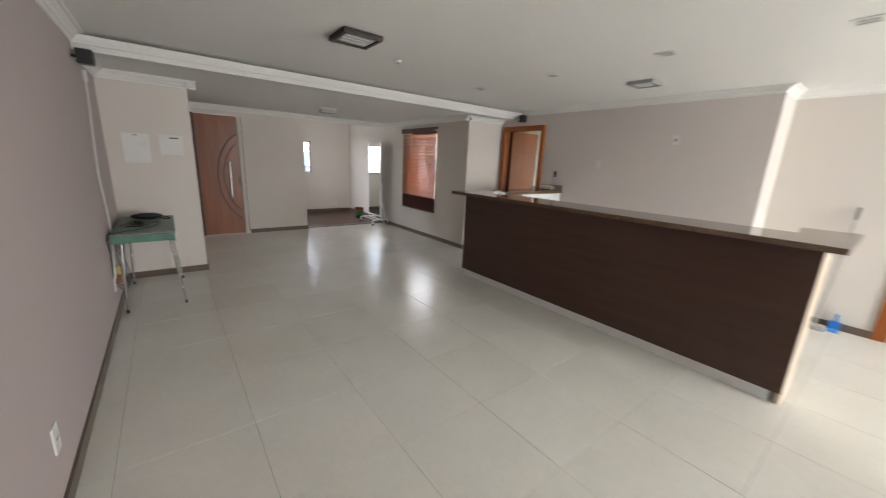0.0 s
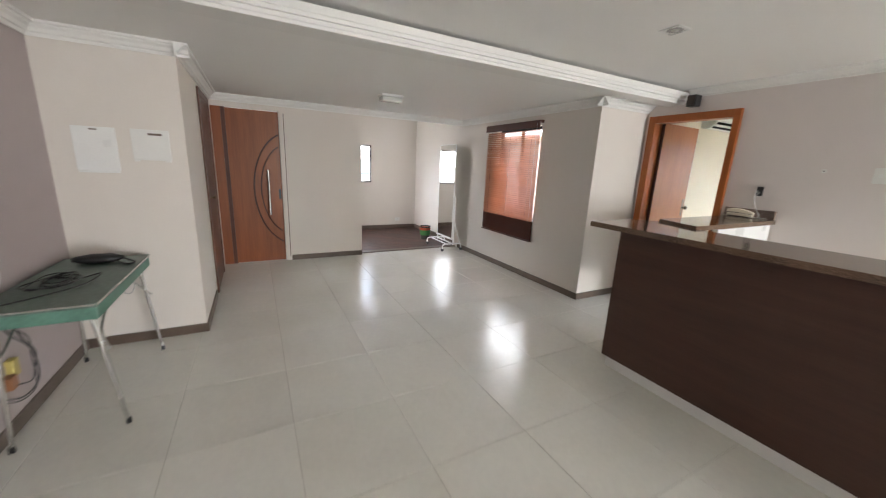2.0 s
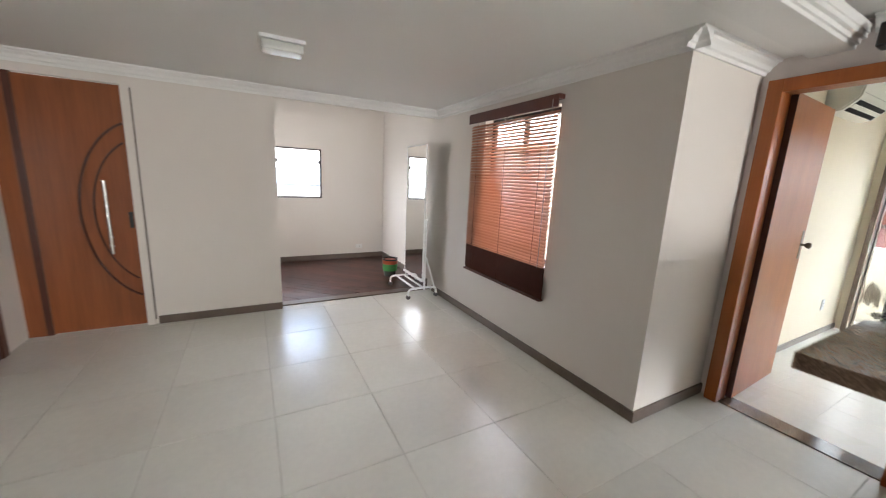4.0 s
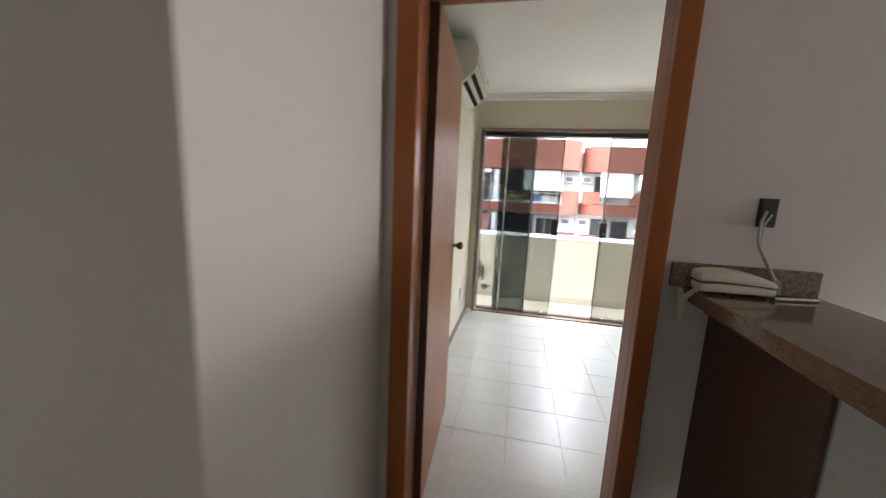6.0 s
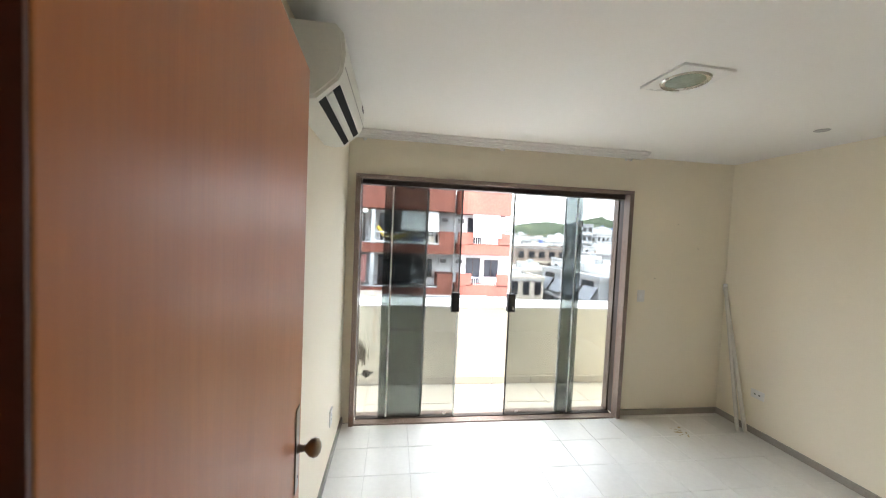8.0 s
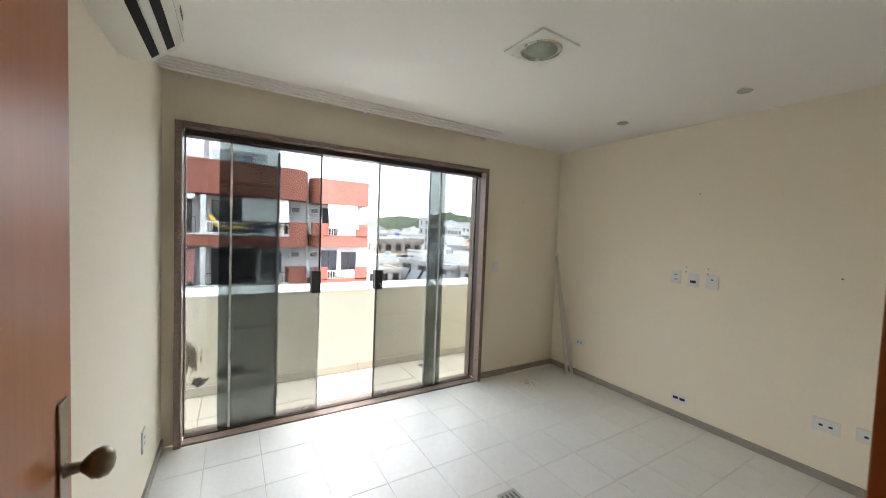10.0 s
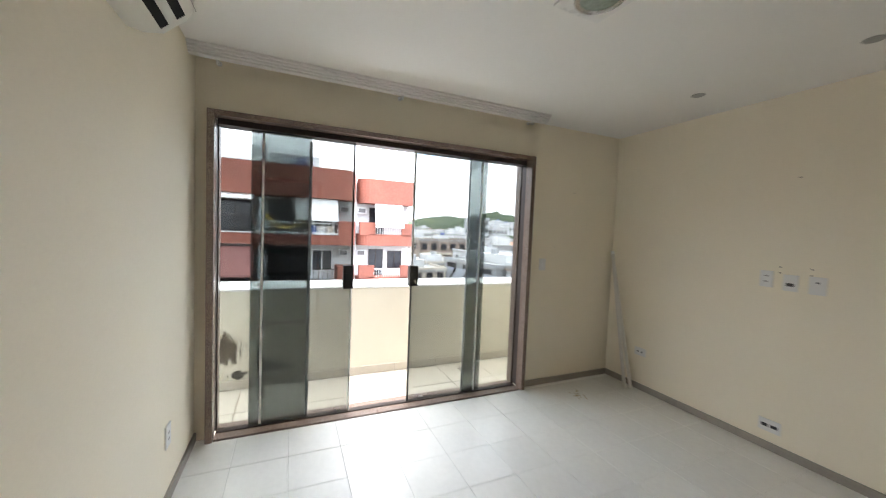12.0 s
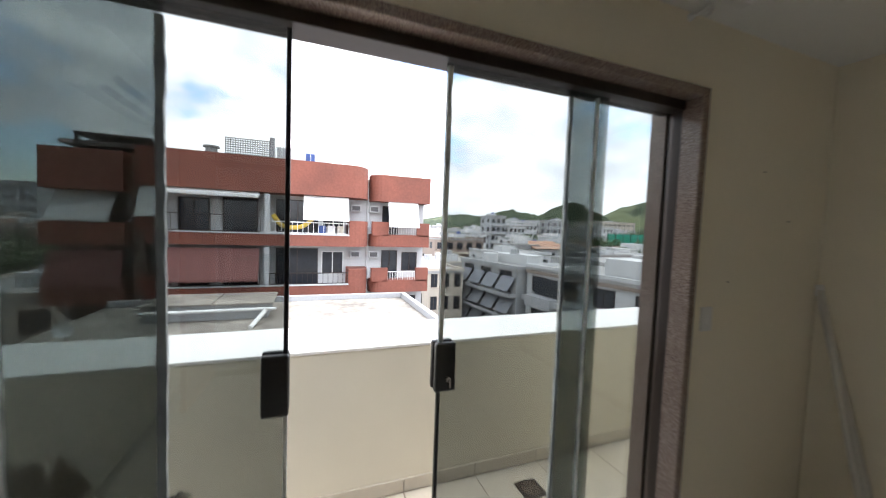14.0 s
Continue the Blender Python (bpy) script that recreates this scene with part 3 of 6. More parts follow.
solid("cornice_main", mould, M["plaster"], "white stepped plaster cornice of the living room", "cornice")
mould = bmesh.new()
for x, z0, z1 in ((3.515, 2.445, 2.462), (3.53, 2.431, 2.448), (3.545, 2.418, 2.434), (3.56, 2.407, 2.421)):
    box(x, 3.60, -2.53, 0.05, z0, z1, 0.003, bm=mould)
solid("cornice_bedroom", mould, M["plaster"], "white stepped plaster pelmet above the glass door", "cornice")

# skirtings
sk = bmesh.new()
T = 0.014
box(-4.558, -4.558 + T, -9.2, 0.665, 0, 0.075, bm=sk)
box(-4.558 + T, -3.778 + T, 0.665 - T, 0.665, 0, 0.075, bm=sk)
box(-3.778, -3.778 + T, 0.665, 1.55, 0, 0.075, bm=sk)
box(-2.90, -1.83, 2.87 - T, 2.87, 0, 0.075, bm=sk)
box(-T, 0, -T, 2.87, 0, 0.075, bm=sk)
box(0, XD, -T, 0, 0, 0.075, bm=sk)
box(XD - T, XD, -3.73, -1.40, 0, 0.075, bm=sk)
box(XD - T, 1.28, -3.73 - T, -3.73, 0, 0.075, bm=sk)
box(1.28 - T, 1.28, -4.74, -3.73 - T, 0, 0.075, bm=sk)
box(-2.74, 0.045, 5.075 - T, 5.075, 0, 0.09, bm=sk)
box(0.045 - T, 0.045, 3.07, 5.075 - T, 0, 0.09, bm=sk)
solid("baseboard_living", sk, M["base"], "dark brown stone skirting of the living room", "skirting")
sk = bmesh.new()
box(XB + 0.006, XG, 0.05 - T, 0.05, 0, 0.055, bm=sk)
box(1.02, XG, YR, YR + T, 0, 0.055, bm=sk)
box(XG - T, XG, YR + T, -2.53, 0, 0.055, bm=sk)
solid("baseboard_bedroom", sk, M["base_grey"], "grey-brown stone skirting of the bedroom", "skirting")

# floors: bed of grout, the tiles themselves are laid at the end
floor_living = solid("floor_living", box(-4.558, 1.28, -9.2, 2.95, -0.12, -0.003), M["grout"], "cream porcelain tile floor of the living room", "floor")
floor_bedroom = solid("floor_bedroom", box(XB, XG, YR, 0.05, -0.12, -0.003), M["grout_pale"], "white ceramic tile floor of the bedroom", "floor")
floor_balcony = solid("floor_balcony", box(3.9, 4.69, -7.0, 4.2, -0.25, -0.083), M["grout_brown"], "cream tile floor of the balcony", "floor")
floor_hall = solid("floor_hall", box(-2.74, 0.045, 2.95, 5.075, -0.12, -0.004), M["grout"], "dark red parquet floor of the hall", "floor")
solid("floor_passage", box(1.28, 2.7, -6.0, -3.73, -0.12, -0.004), M["tile"], "tiled floor of the room next door", "floor")
solid("floor_porch", box(-4.78, -2.74, 3.1, 4.0, -0.12, -0.004), M["tile"], "tiled floor behind the entrance door", "floor")
solid("threshold_hall", box(-1.83, 0.0, 2.94, 3.065, -0.01, 0.012, 0.004), M["base"], "brown stone threshold of the hall", "threshold")
solid("threshold_bedroom", box(XD - 0.01, XB + 0.004, -0.887, -0.128, -0.01, 0.006, 0.002), M["granite"], "brown granite threshold of the bedroom door", "threshold")

# balcony parapet
par = solid("parapet", box(4.69, 5.18, -7.0, 4.2, -0.6, 0.82, 0.01), M["par"], "cream painted balcony parapet with dark stains", "parapet")
solid("parapet_top", box(4.685, 5.19, -7.0, 4.2, 0.82, 0.84, 0.006), M["par_top"], "white painted top of the parapet", "parapet")
solid("balcony_end", box(3.9, 5.18, 4.2, 4.35, -0.6, 2.7), M["par"], "cream painted end wall of the balcony", "wall")
solid("balcony_far_end", box(3.9, 5.18, -7.15, -7.0, -0.6, 2.7), M["par"], "cream painted end wall of the balcony", "wall")

# ---------------------------------------------------------------- living room things
def door_frame(name, x0, x1, ya, yb, top, label, face=0.07, depth=0.02):
    """A varnished frame round a doorway in a wall along y: lining and flat casings on both faces."""
    t = thing(name, ((x0 + x1) / 2, (ya + yb) / 2, 0), label, "door frame")
    for y, s in ((ya, -1), (yb, 1)):
        part("jamb", box(x0 - 0.002, x1 + 0.002, y, y - s * 0.03, 0, top, 0.002), M["trim"], t)
        for x, k in ((x0, -1), (x1, 1)):
            part("casing", box(x, x + k * depth, y - s * 0.012, y + s * face, 0, top + face, 0.005), M["trim"], t)
    part("head", box(x0 - 0.002, x1 + 0.002, ya + 0.03, yb - 0.03, top - 0.03, top, 0.002), M["trim"], t)
    for x, k in ((x0, -1), (x1, 1)):
        part("casing", box(x, x + k * depth, ya + 0.0125, yb - 0.0125, top - 0.012, top + face, 0.005), M["trim"], t)
    return t


FA, FB, FT = -0.888, -0.127, 2.07        # clear opening of the bedroom frame
frame_bed = thing("door_frame", (0.85, -0.51, 0), "orange varnished wooden frame of the bedroom doorway", "door frame")
for y, s in ((FA, -1), (FB, 1)):
    part("jamb", box(0.7975, 0.885, y, y + s * 0.030, 0, FT + 0.028, 0.003), M["trim"], frame_bed)
    part("rabbet", box(0.8855, 0.946, y + s * 0.017, y + s * 0.030, 0, FT + 0.028, 0.002), M["trim"], frame_bed)
    part("casing", box(0.752, 0.797, y - s * 0.001, y + (0.076 if s > 0 else -0.058), 0, FT + 0.075, 0.005), M["trim"], frame_bed)
part("head", box(0.7975, 0.885, FA + 0.0005, FB - 0.0005, FT, FT + 0.028, 0.003), M["trim"], frame_bed)
part("head_rabbet", box(0.8855, 0.946, FA - 0.0165, FB + 0.0165, FT + 0.015, FT + 0.028, 0.002), M["trim"], frame_bed)
part("casing", box(0.752, 0.797, FA + 0.0005, FB - 0.0005, FT - 0.001, FT + 0.075, 0.005), M["trim"], frame_bed)
part("strike_plate", box(0.903, 0.936, -0.902, -0.9045, 1.00, 1.165, 0.001), M["black"], frame_bed, "dark metal strike plate")
part("strike_hole", box(0.911, 0.928, -0.9010, -0.9018, 1.03, 1.10), M["alu"], frame_bed)
door_frame("door_frame", 1.28, 1.40, -5.66, -4.81, 2.10, "orange varnished wooden frame of the next room's doorway")

# open bedroom door, turned back towards the side wall
leaf = thing("bedroom_door", (0.908, -0.122, 0), "open reddish-brown veneered door with a bronze knob", "door")
SWING = Matrix.Translation((0.900, -0.160, 0)) @ Matrix.Rotation(radians(3.0), 4, "Z")


def on_leaf(name, bm, mat, label=""):
    bmesh.ops.transform(bm, matrix=SWING, verts=bm.verts)
    return part(name, bm, mat, leaf, label)


on_leaf("leaf", box(0.004, 0.765, 0.0, 0.037, 0.012, 2.084, 0.002), M["door"])
on_leaf("edge_strip", box(0.0, 0.0038, 0.001, 0.036, 0.012, 2.084), M["door_edge"])
on_leaf("back_plate", box(0.695, 0.735, -0.004, -0.0002, 0.99, 1.21, 0.003), M["brass"])
knob = on_leaf("knob", turned([(0.0, 0), (0.012, 0.0), (0.009, 0.008), (0.008, 0.018), (0.014, 0.024), (0.021, 0.031), (0.024, 0.041), (0.021, 0.051), (0.012, 0.057), (0.0, 0.059)], (0.715, -0.004, 1.10), 24, "-y"), M["brass"], "oval aged bronze knob")
smooth(knob)
on_leaf("keyhole", rod((0.715, -0.0045, 1.025), (0.715, -0.0055, 1.025), 0.004, seg=10), M["black"])
for z in (0.25, 1.05, 1.85):
    on_leaf("hinge", rod((0.002, 0.042, z), (0.002, 0.042, z + 0.09), 0.005), M["brass"])

# entrance door with routed arcs
d = thing("entrance_door", (-3.37, 3.0, 0), "dark red-brown wooden entrance door with routed arcs", "door", move=(0, -0.1, 0))
part("leaf", box(-3.62, -2.985, 2.985, 3.03, 0.01, 2.11, 0.003), M["door_dark"], d)
part("side_panel", box(-3.80, -3.665, 2.98, 3.03, 0.0, 2.12, 0.003), M["door_dark"], d)
part("dark_strip", box(-3.664, -3.621, 2.978, 3.03, 0.0, 2.12, 0.002), M["door_edge"], d)
for r, w in ((0.60, 0.017), (0.49, 0.014)):
    pts = []
    for k in range(33):
        a = radians(90 + 180 * k / 32)
        px, pz = -2.86 + r * 0.80 * math.cos(a), 1.05 + r * 1.32 * math.sin(a)
        if px < -2.995:
            pts.append((px, 2.9845, pz))
    part("arc_groove", pipe(pts, w * 0.6, 6), M["door_edge"], d)
bar_pull = rod((-3.155, 2.93, 0.70), (-3.155, 2.93, 1.33), 0.014, seg=14)
rod((-3.155, 2.93, 0.80), (-3.155, 2.985, 0.80), 0.008, bm=bar_pull)
rod((-3.155, 2.93, 1.23), (-3.155, 2.985, 1.23), 0.008, bm=bar_pull)
smooth(part("pull_handle", bar_pull, M["chrome"], d, "long chrome pull handle"))
part("lock_plate", box(-3.03, -3.00, 2.978, 2.985, 0.92, 1.06, 0.002), M["black"], d)
jamb = thing("door_frame", (-2.96, 3.0, 0), "pale grey frame side of the entrance door", "door frame", move=(0, -0.1, 0))
part("jamb", box(-2.984, -2.925, 2.95, 3.10, 0, 2.125, 0.003), M["wall"], jamb)
part("seal", box(-2.924, -2.915, 2.962, 2.9695, 0.05, 2.10), M["base"], jamb)
d = thing("side_door", (-3.81, 2.3, 0), "dark brown wooden door set into the wall beside the entrance", "door", move=(0.032, -0.1, 0))
part("casing", box(-3.81, -3.792, 1.76, 1.83, 0, 2.15, 0.004), M["side_wood"], d)
part("casing", box(-3.81, -3.792, 2.60, 2.67, 0, 2.15, 0.004), M["side_wood"], d)
part("casing", box(-3.81, -3.792, 1.83, 2.60, 2.08, 2.15, 0.004), M["side_wood"], d)
part("leaf", box(-3.81, -3.80, 1.83, 2.60, 0.005, 2.08, 0.002), M["side_wood"], d)
smooth(part("knob", turned([(0.0, 0), (0.02, 0), (0.012, 0.01), (0.012, 0.03), (0.025, 0.045), (0.02, 0.06), (0.0, 0.062)], (-3.80, 1.90, 1.05), 16, "x"), M["brass"], d))

# bar: body and stone top
bar = thing("bar_counter", (-0.9, -2.85, 0), "long dark brown laminate bar with a white plinth", "bar")
part("front_panel", box(-0.955, -0.93, -4.435, -1.12, 0.09, 1.0915, 0.001), M["bar"], bar)
part("plinth", box(-0.932, -0.56, -4.375, -1.15, 0.0, 0.0895, 0.002), M["white_metal"], bar, "white recessed plinth")
part("end_panel", box(-0.9295, -0.52, -4.435, -4.41, 0.0, 1.0915, 0.001), M["cream_lam"], bar, "pale wood end panel")
part("end_panel", box(-0.9295, -0.54, -1.145, -1.12, 0.09, 1.0915, 0.001), M["bar"], bar)
part("inner_panel", box(-0.56, -0.54, -4.4095, -1.1455, 0.09, 1.0915, 0.001), M["white_metal"], bar)
top = thing("granite_worktop", (-0.85, -2.8, 1.05), "polished brown granite counter top of the bar", "worktop")
part("long_slab", prism([(-1.03, -0.905), (-1.035, -4.53), (-0.52, -4.53), (-0.52, -1.40), (-0.40, -1.055), (-0.55, -0.905)], "z", 1.092, 1.130), M["granite"], top)
part("end_slab", prism([(-0.5195, -4.53), (-0.06, -4.53), (-0.10, -4.20), (-0.5195, -4.24)], "z", 1.092, 1.130), M["granite"], top)
part("side_slab", prism([(-0.399, -1.055), (0.797, -1.020), (0.797, -1.38), (-0.5195, -1.40)], "z", 1.112, 1.150), M["granite"], top)
part("lip", box(-0.398, 0.74, -1.062, -1.10, 1.085, 1.1115, 0.003), M["granite"], top)
part("backsplash", box(0.777, 0.7985, -0.978, -1.372, 1.1505, 1.228, 0.002), M["granite_red"], top)
ped = thing("bar_pedestal", (0.45, -1.22, 0), "dark brown support under the granite counter", "cabinet")
part("outer_panel", box(0.33, 0.785, -1.10, -1.118, 0.0, 1.0845, 0.002), M["bar"], ped)
part("inner_panel", box(-0.10, 0.785, -1.34, -1.355, 0.45, 1.1115, 0.002), M["white_metal"], ped)
part("side_panel", box(0.33, 0.348, -1.1185, -1.339, 0.0, 1.072, 0.002), M["white_metal"], ped)
part("shelf", box(0.35, 0.785, -1.12, -1.338, 0.5, 0.52, 0.002), M["white_metal"], ped)

# telephone on the counter, its wall box and cable
ph = thing("telephone", (0.69, -1.17, 1.150), "cream corded telephone on the granite counter", "telephone", move=(0.038, 0, 0))
PHONE = Matrix.Translation((0.668, -1.030, 1.150)) @ Matrix.Rotation(radians(-87), 4, "Z") @ Matrix.Scale(0.94, 4, (1, 0, 0))


def on_phone(name, bm, mat, bevel=0.0):
    if bevel:
        bmesh.ops.bevel(bm, geom=bm.edges[:], offset=bevel, segments=3, profile=0.6, affect="EDGES")
    bmesh.ops.transform(bm, matrix=PHONE, verts=bm.verts)
    return smooth(part(name, bm, mat, ph), 35)


on_phone("base", prism([(0.0, 0.008), (0.208, 0.008), (0.211, 0.026), (0.16, 0.031), (0.06, 0.034), (0.0, 0.030)], "y", 0.0, 0.062), M["cream_plastic"], 0.005)
# dark filler painted in for the shade between base and handset
on_phone("gap", prism([(0.004, 0.031), (0.06, 0.035), (0.16, 0.032), (0.205, 0.027), (0.205, 0.034), (0.1, 0.042), (0.004, 0.040)], "y", 0.006, 0.056), M["cable_dark"])
on_phone("handset", prism([(-0.006, 0.038), (0.07, 0.041), (0.17, 0.036), (0.213, 0.030), (0.216, 0.040), (0.200, 0.050), (0.15, 0.066), (0.09, 0.074), (0.03, 0.073), (-0.004, 0.064)], "y", 0.001, 0.063), M["cream_plastic"], 0.007)
for u in (0.02, 0.10, 0.19):
    for v in (0.012, 0.05):
        on_phone("foot", rod((u, v, 0.0), (u, v, 0.0085), 0.005, seg=10), M["cable_dark"])
coil = []
for k in range(190):
    u = k / 189
    c_ = Vector((0.685, -1.050, 1.182)).lerp(Vector((0.700, -1.006, 1.130)), min(1, u * 3)) if u < 0.33 else Vector((0.700, -1.006, 1.130)).lerp(Vector((0.705, -1.004, 1.055)), (u - 0.33) / 0.33) if u < 0.66 else Vector((0.705, -1.004, 1.055)).lerp(Vector((0.722, -1.000, 1.150)), (u - 0.66) / 0.34)
    coil.append((c_.x + 0.007 * math.cos(k * 1.25), c_.y + 0.007 * math.sin(k * 1.25), c_.z + 0.002 * math.cos(k * 1.25)))
part("coiled_cord", pipe(coil, 0.0026, 5), M["cream_plastic"], ph)
bx = thing("wall_socket", (0.75, -1.21, 1.38), "black flush wall box with a grey cable", "socket", move=(0.040, -0.005, 0))
part("frame", box(0.754, 0.759, -1.183, -1.233, 1.352, 1.437, 0.002), M["black"], bx)
part("insert", box(0.750, 0.7538, -1.189, -1.227, 1.358, 1.431, 0.001), M["black"], bx)
part("cable", pipe(curve([(0.745, -1.20, 1.40), (0.735, -1.185, 1.36), (0.735, -1.19, 1.30), (0.728, -1.22, 1.24), (0.728, -1.245, 1.19), (0.727, -1.25, 1.155)]), 0.004), M["cable"], bx)
part("cable", pipe(curve([(0.745, -1.215, 1.39), (0.738, -1.195, 1.35), (0.736, -1.20, 1.28), (0.73, -1.23, 1.22), (0.727, -1.255, 1.19), (0.727, -1.26, 1.155)]), 0.003), M["cable"], bx)
pen = thing("pen", (0.66, -1.25, 1.150), "grey metal pen on the granite counter", "pen", move=(0.03, -0.01, 0))
part("barrel", rod((0.672, -1.203, 1.156), (0.700, -1.330, 1.156), 0.0055), M["chrome"], pen)
part("tip", rod((0.672, -1.203, 1.156), (0.670, -1.193, 1.156), 0.005, 0.002), M["black"], pen)


def plate(name, at, way, w, h, holes, label, category="socket", dark=None):
    """A moulded wall plate; way: the normal axis out of the wall; holes: (across, up, wide, high) of dark openings."""
    t = thing(name, at, label, category, "wall plates")
    x, y, z = at

    def slab(u0, u1, v0, v1, d0, d1, bev):
        if way in ("x", "-x"):
            s = 1 if way == "x" else -1
            return box(x + s * d0, x + s * d1, y + u0, y + u1, z + v0, z + v1, bev)
        s = 1 if way == "y" else -1
        return box(x + u0, x + u1, y + s * d0, y + s * d1, z + v0, z + v1, bev)
    part("cover", slab(-w / 2, w / 2, -h / 2, h / 2, 0, 0.009, 0.003), M["white_plastic"], t)
    for a, b, ww, hh in holes:
        part("opening", slab(a - ww / 2, a + ww / 2, b - hh / 2, b + hh / 2, 0.0085, 0.0105, 0.001), dark or M["black"], t)
    return t


PINS = [(-0.012, 0.0, 0.006, 0.006), (0.0, 0.0, 0.006, 0.006), (0.012, 0.0, 0.006, 0.006)]
plate("light_switch", (XD, -2.84, 1.88), "-x", 0.075, 0.115, [(0, 0.0, 0.018, 0.028)], "white wall control with a small lever")
plate("light_switch", (XD, -1.91, 1.565), "-x", 0.075, 0.115, [(0, 0.0, 0.02, 0.03)], "white double light switch on the rose-white wall", "switch", M["white_metal"])
plate("light_switch", (XD, -1.60, 1.59), "-x", 0.03, 0.03, [(0, 0.0, 0.008, 0.008)], "small white wall rosette", "switch")
plate("wall_socket", (-4.558, -2.74, 0.32), "x", 0.075, 0.12, PINS, "white socket low on the rose-grey wall")
plate("wall_socket", (-4.558, -0.46, 0.28), "x", 0.075, 0.12, [(0, 0.02, 0.03, 0.02), (0, -0.02, 0.03, 0.02)], "white socket with yellowed plugs", "socket", M["yellow"])
plate("wall_socket", (-0.40, 5.075, 0.215), "-y", 0.12, 0.075, PINS, "white socket on the hall wall")
b1 = thing("fuse_box", (-4.365, 0.565, 1.29), "white sheet-metal fuse box on the wall", "fuse box", move=(0.063, 0.1, 0.055))
part("lid", box(-4.48, -4.25, 0.564, 0.535, 1.30, 1.60, 0.004), M["white_metal"], b1)
part("lip", box(-4.475, -4.255, 0.564, 0.54, 1.285, 1.299, 0.003), M["white_metal"], b1)
part("latch", box(-4.385, -4.345, 0.5345, 0.5325, 1.578, 1.586), M["base"], b1)
b2 = thing("intercom_box", (-4.05, 0.565, 1.40), "smaller white plastic box on the wall", "wall box", move=(0.068, 0.1, 0.033))
part("lid", box(-4.17, -3.945, 0.564, 0.538, 1.405, 1.625, 0.005), M["white_plastic"], b2)
part("label_strip", box(-4.07, -3.985, 0.5375, 0.536, 1.585, 1.60), M["base"], b2)
part("foot", box(-4.165, -4.135, 0.564, 0.54, 1.395, 1.404), M["white_plastic"], b2)
part("foot", box(-3.98, -3.95, 0.564, 0.54, 1.395, 1.404), M["white_plastic"], b2)

# green folding table with chrome legs
tb = thing("folding_table", (-4.33, -0.14, 0), "worn green folding table with splayed chrome legs", "table", move=(0.035, 0.12, 0))
tb.scale.z = 1.055
part("tabletop", box(-4.565, -4.10, -0.66, 0.38, 0.695, 0.715, 0.004), M["green_top"], tb, "dusty grey-green table top")
part("edging", box(-4.0995, -4.095, -0.655, 0.375, 0.707, 0.714, 0.001), M["chrome"], tb, "worn metal edging")
part("edging", box(-4.56, -4.105, -0.6645, -0.6605, 0.707, 0.714, 0.001), M["chrome"], tb, "worn metal edging")
ap = bmesh.new()
box(-4.56, -4.105, -0.655, -0.635, 0.635, 0.694, 0.003, bm=ap)
box(-4.56, -4.105, 0.355, 0.375, 0.635, 0.694, 0.003, bm=ap)
box(-4.125, -4.105, -0.634, 0.354, 0.635, 0.694, 0.003, bm=ap)
box(-4.56, -4.54, -0.634, 0.354, 0.635, 0.694, 0.003, bm=ap)
part("apron", ap, M["green"], tb)
for fx, fy, tx, ty in ((-4.53, -0.61, -4.50, -0.585), (-4.085, -0.575, -4.15, -0.585), (-4.085, 0.31, -4.15, 0.29), (-4.53, 0.31, -4.50, 0.29)):
    leg = rod((fx, fy, 0.012), (tx, ty, 0.64), 0.0095, 0.013, 12)
    smooth(part("leg", leg, M["chrome"], tb))
    part("foot_cap", rod((fx, fy, 0.0), (fx, fy, 0.03), 0.013, 0.012, 12), M["black"], tb)
    part("brace", pipe(curve([(fx * 0.7 + tx * 0.3, fy * 0.7 + ty * 0.3, 0.44), (tx, ty * 0.86, 0.52), (tx, ty * 0.45 - 0.08, 0.63)], 5), 0.006, 8), M["chrome"], tb)
bag = thing("telephone_handset", (-4.33, 0.20, 0.715), "black handset lying on the green table", "telephone", move=(0.035, 0.12, 0.04))
own = bmesh.new()
bmesh.ops.create_uvsphere(own, u_segments=20, v_segments=12, radius=1.0)
for v in own.verts:
    n_ = 1 + 0.12 * noise.noise(v.co * 2.1)
    v.co = Vector((-4.33 + 0.135 * v.co.x * n_, 0.20 + 0.055 * v.co.y * n_, 0.746 + 0.033 * v.co.z * n_))
smooth(part("body", own, M["black"], bag), 80)
part("strap", pipe(curve([(-4.22, 0.20, 0.75), (-4.17, 0.17, 0.735), (-4.13, 0.14, 0.722), (-4.16, 0.10, 0.721), (-4.22, 0.15, 0.73)]), 0.006), M["black"], bag)
cb = thing("cable_coil", (-4.40, -0.25, 0.715), "tangled dark cable on the green table", "cable", move=(0.035, 0.12, 0.04))
rnd = random.Random(8)
for loop in range(5):
    pts = []
    cx, cy = -4.38 + rnd.uniform(-0.03, 0.03), -0.22 + rnd.uniform(-0.06, 0.06)
    ax, ay = rnd.uniform(0.05, 0.11), rnd.uniform(0.08, 0.17)
    for k in range(26):
        a = k * 0.28 + loop
        pts.append((cx + ax * math.cos(a) * (1 + 0.12 * math.sin(k * 0.9)), cy + ay * math.sin(a), 0.7205 + 0.004 * loop + 0.004 * math.sin(k * 0.5)))
    part("loop", pipe(pts, 0.0032, 6), M["black"], cb)
part("tail", pipe(curve([(-4.30, -0.20, 0.725), (-4.22, -0.15, 0.735), (-4.25, -0.33, 0.724), (-4.38, -0.50, 0.724), (-4.50, -0.60, 0.722), (-4.575, -0.63, 0.70), (-4.585, -0.55, 0.5), (-4.59, -0.56, 0.30)]), 0.0038, 6), M["black"], cb)
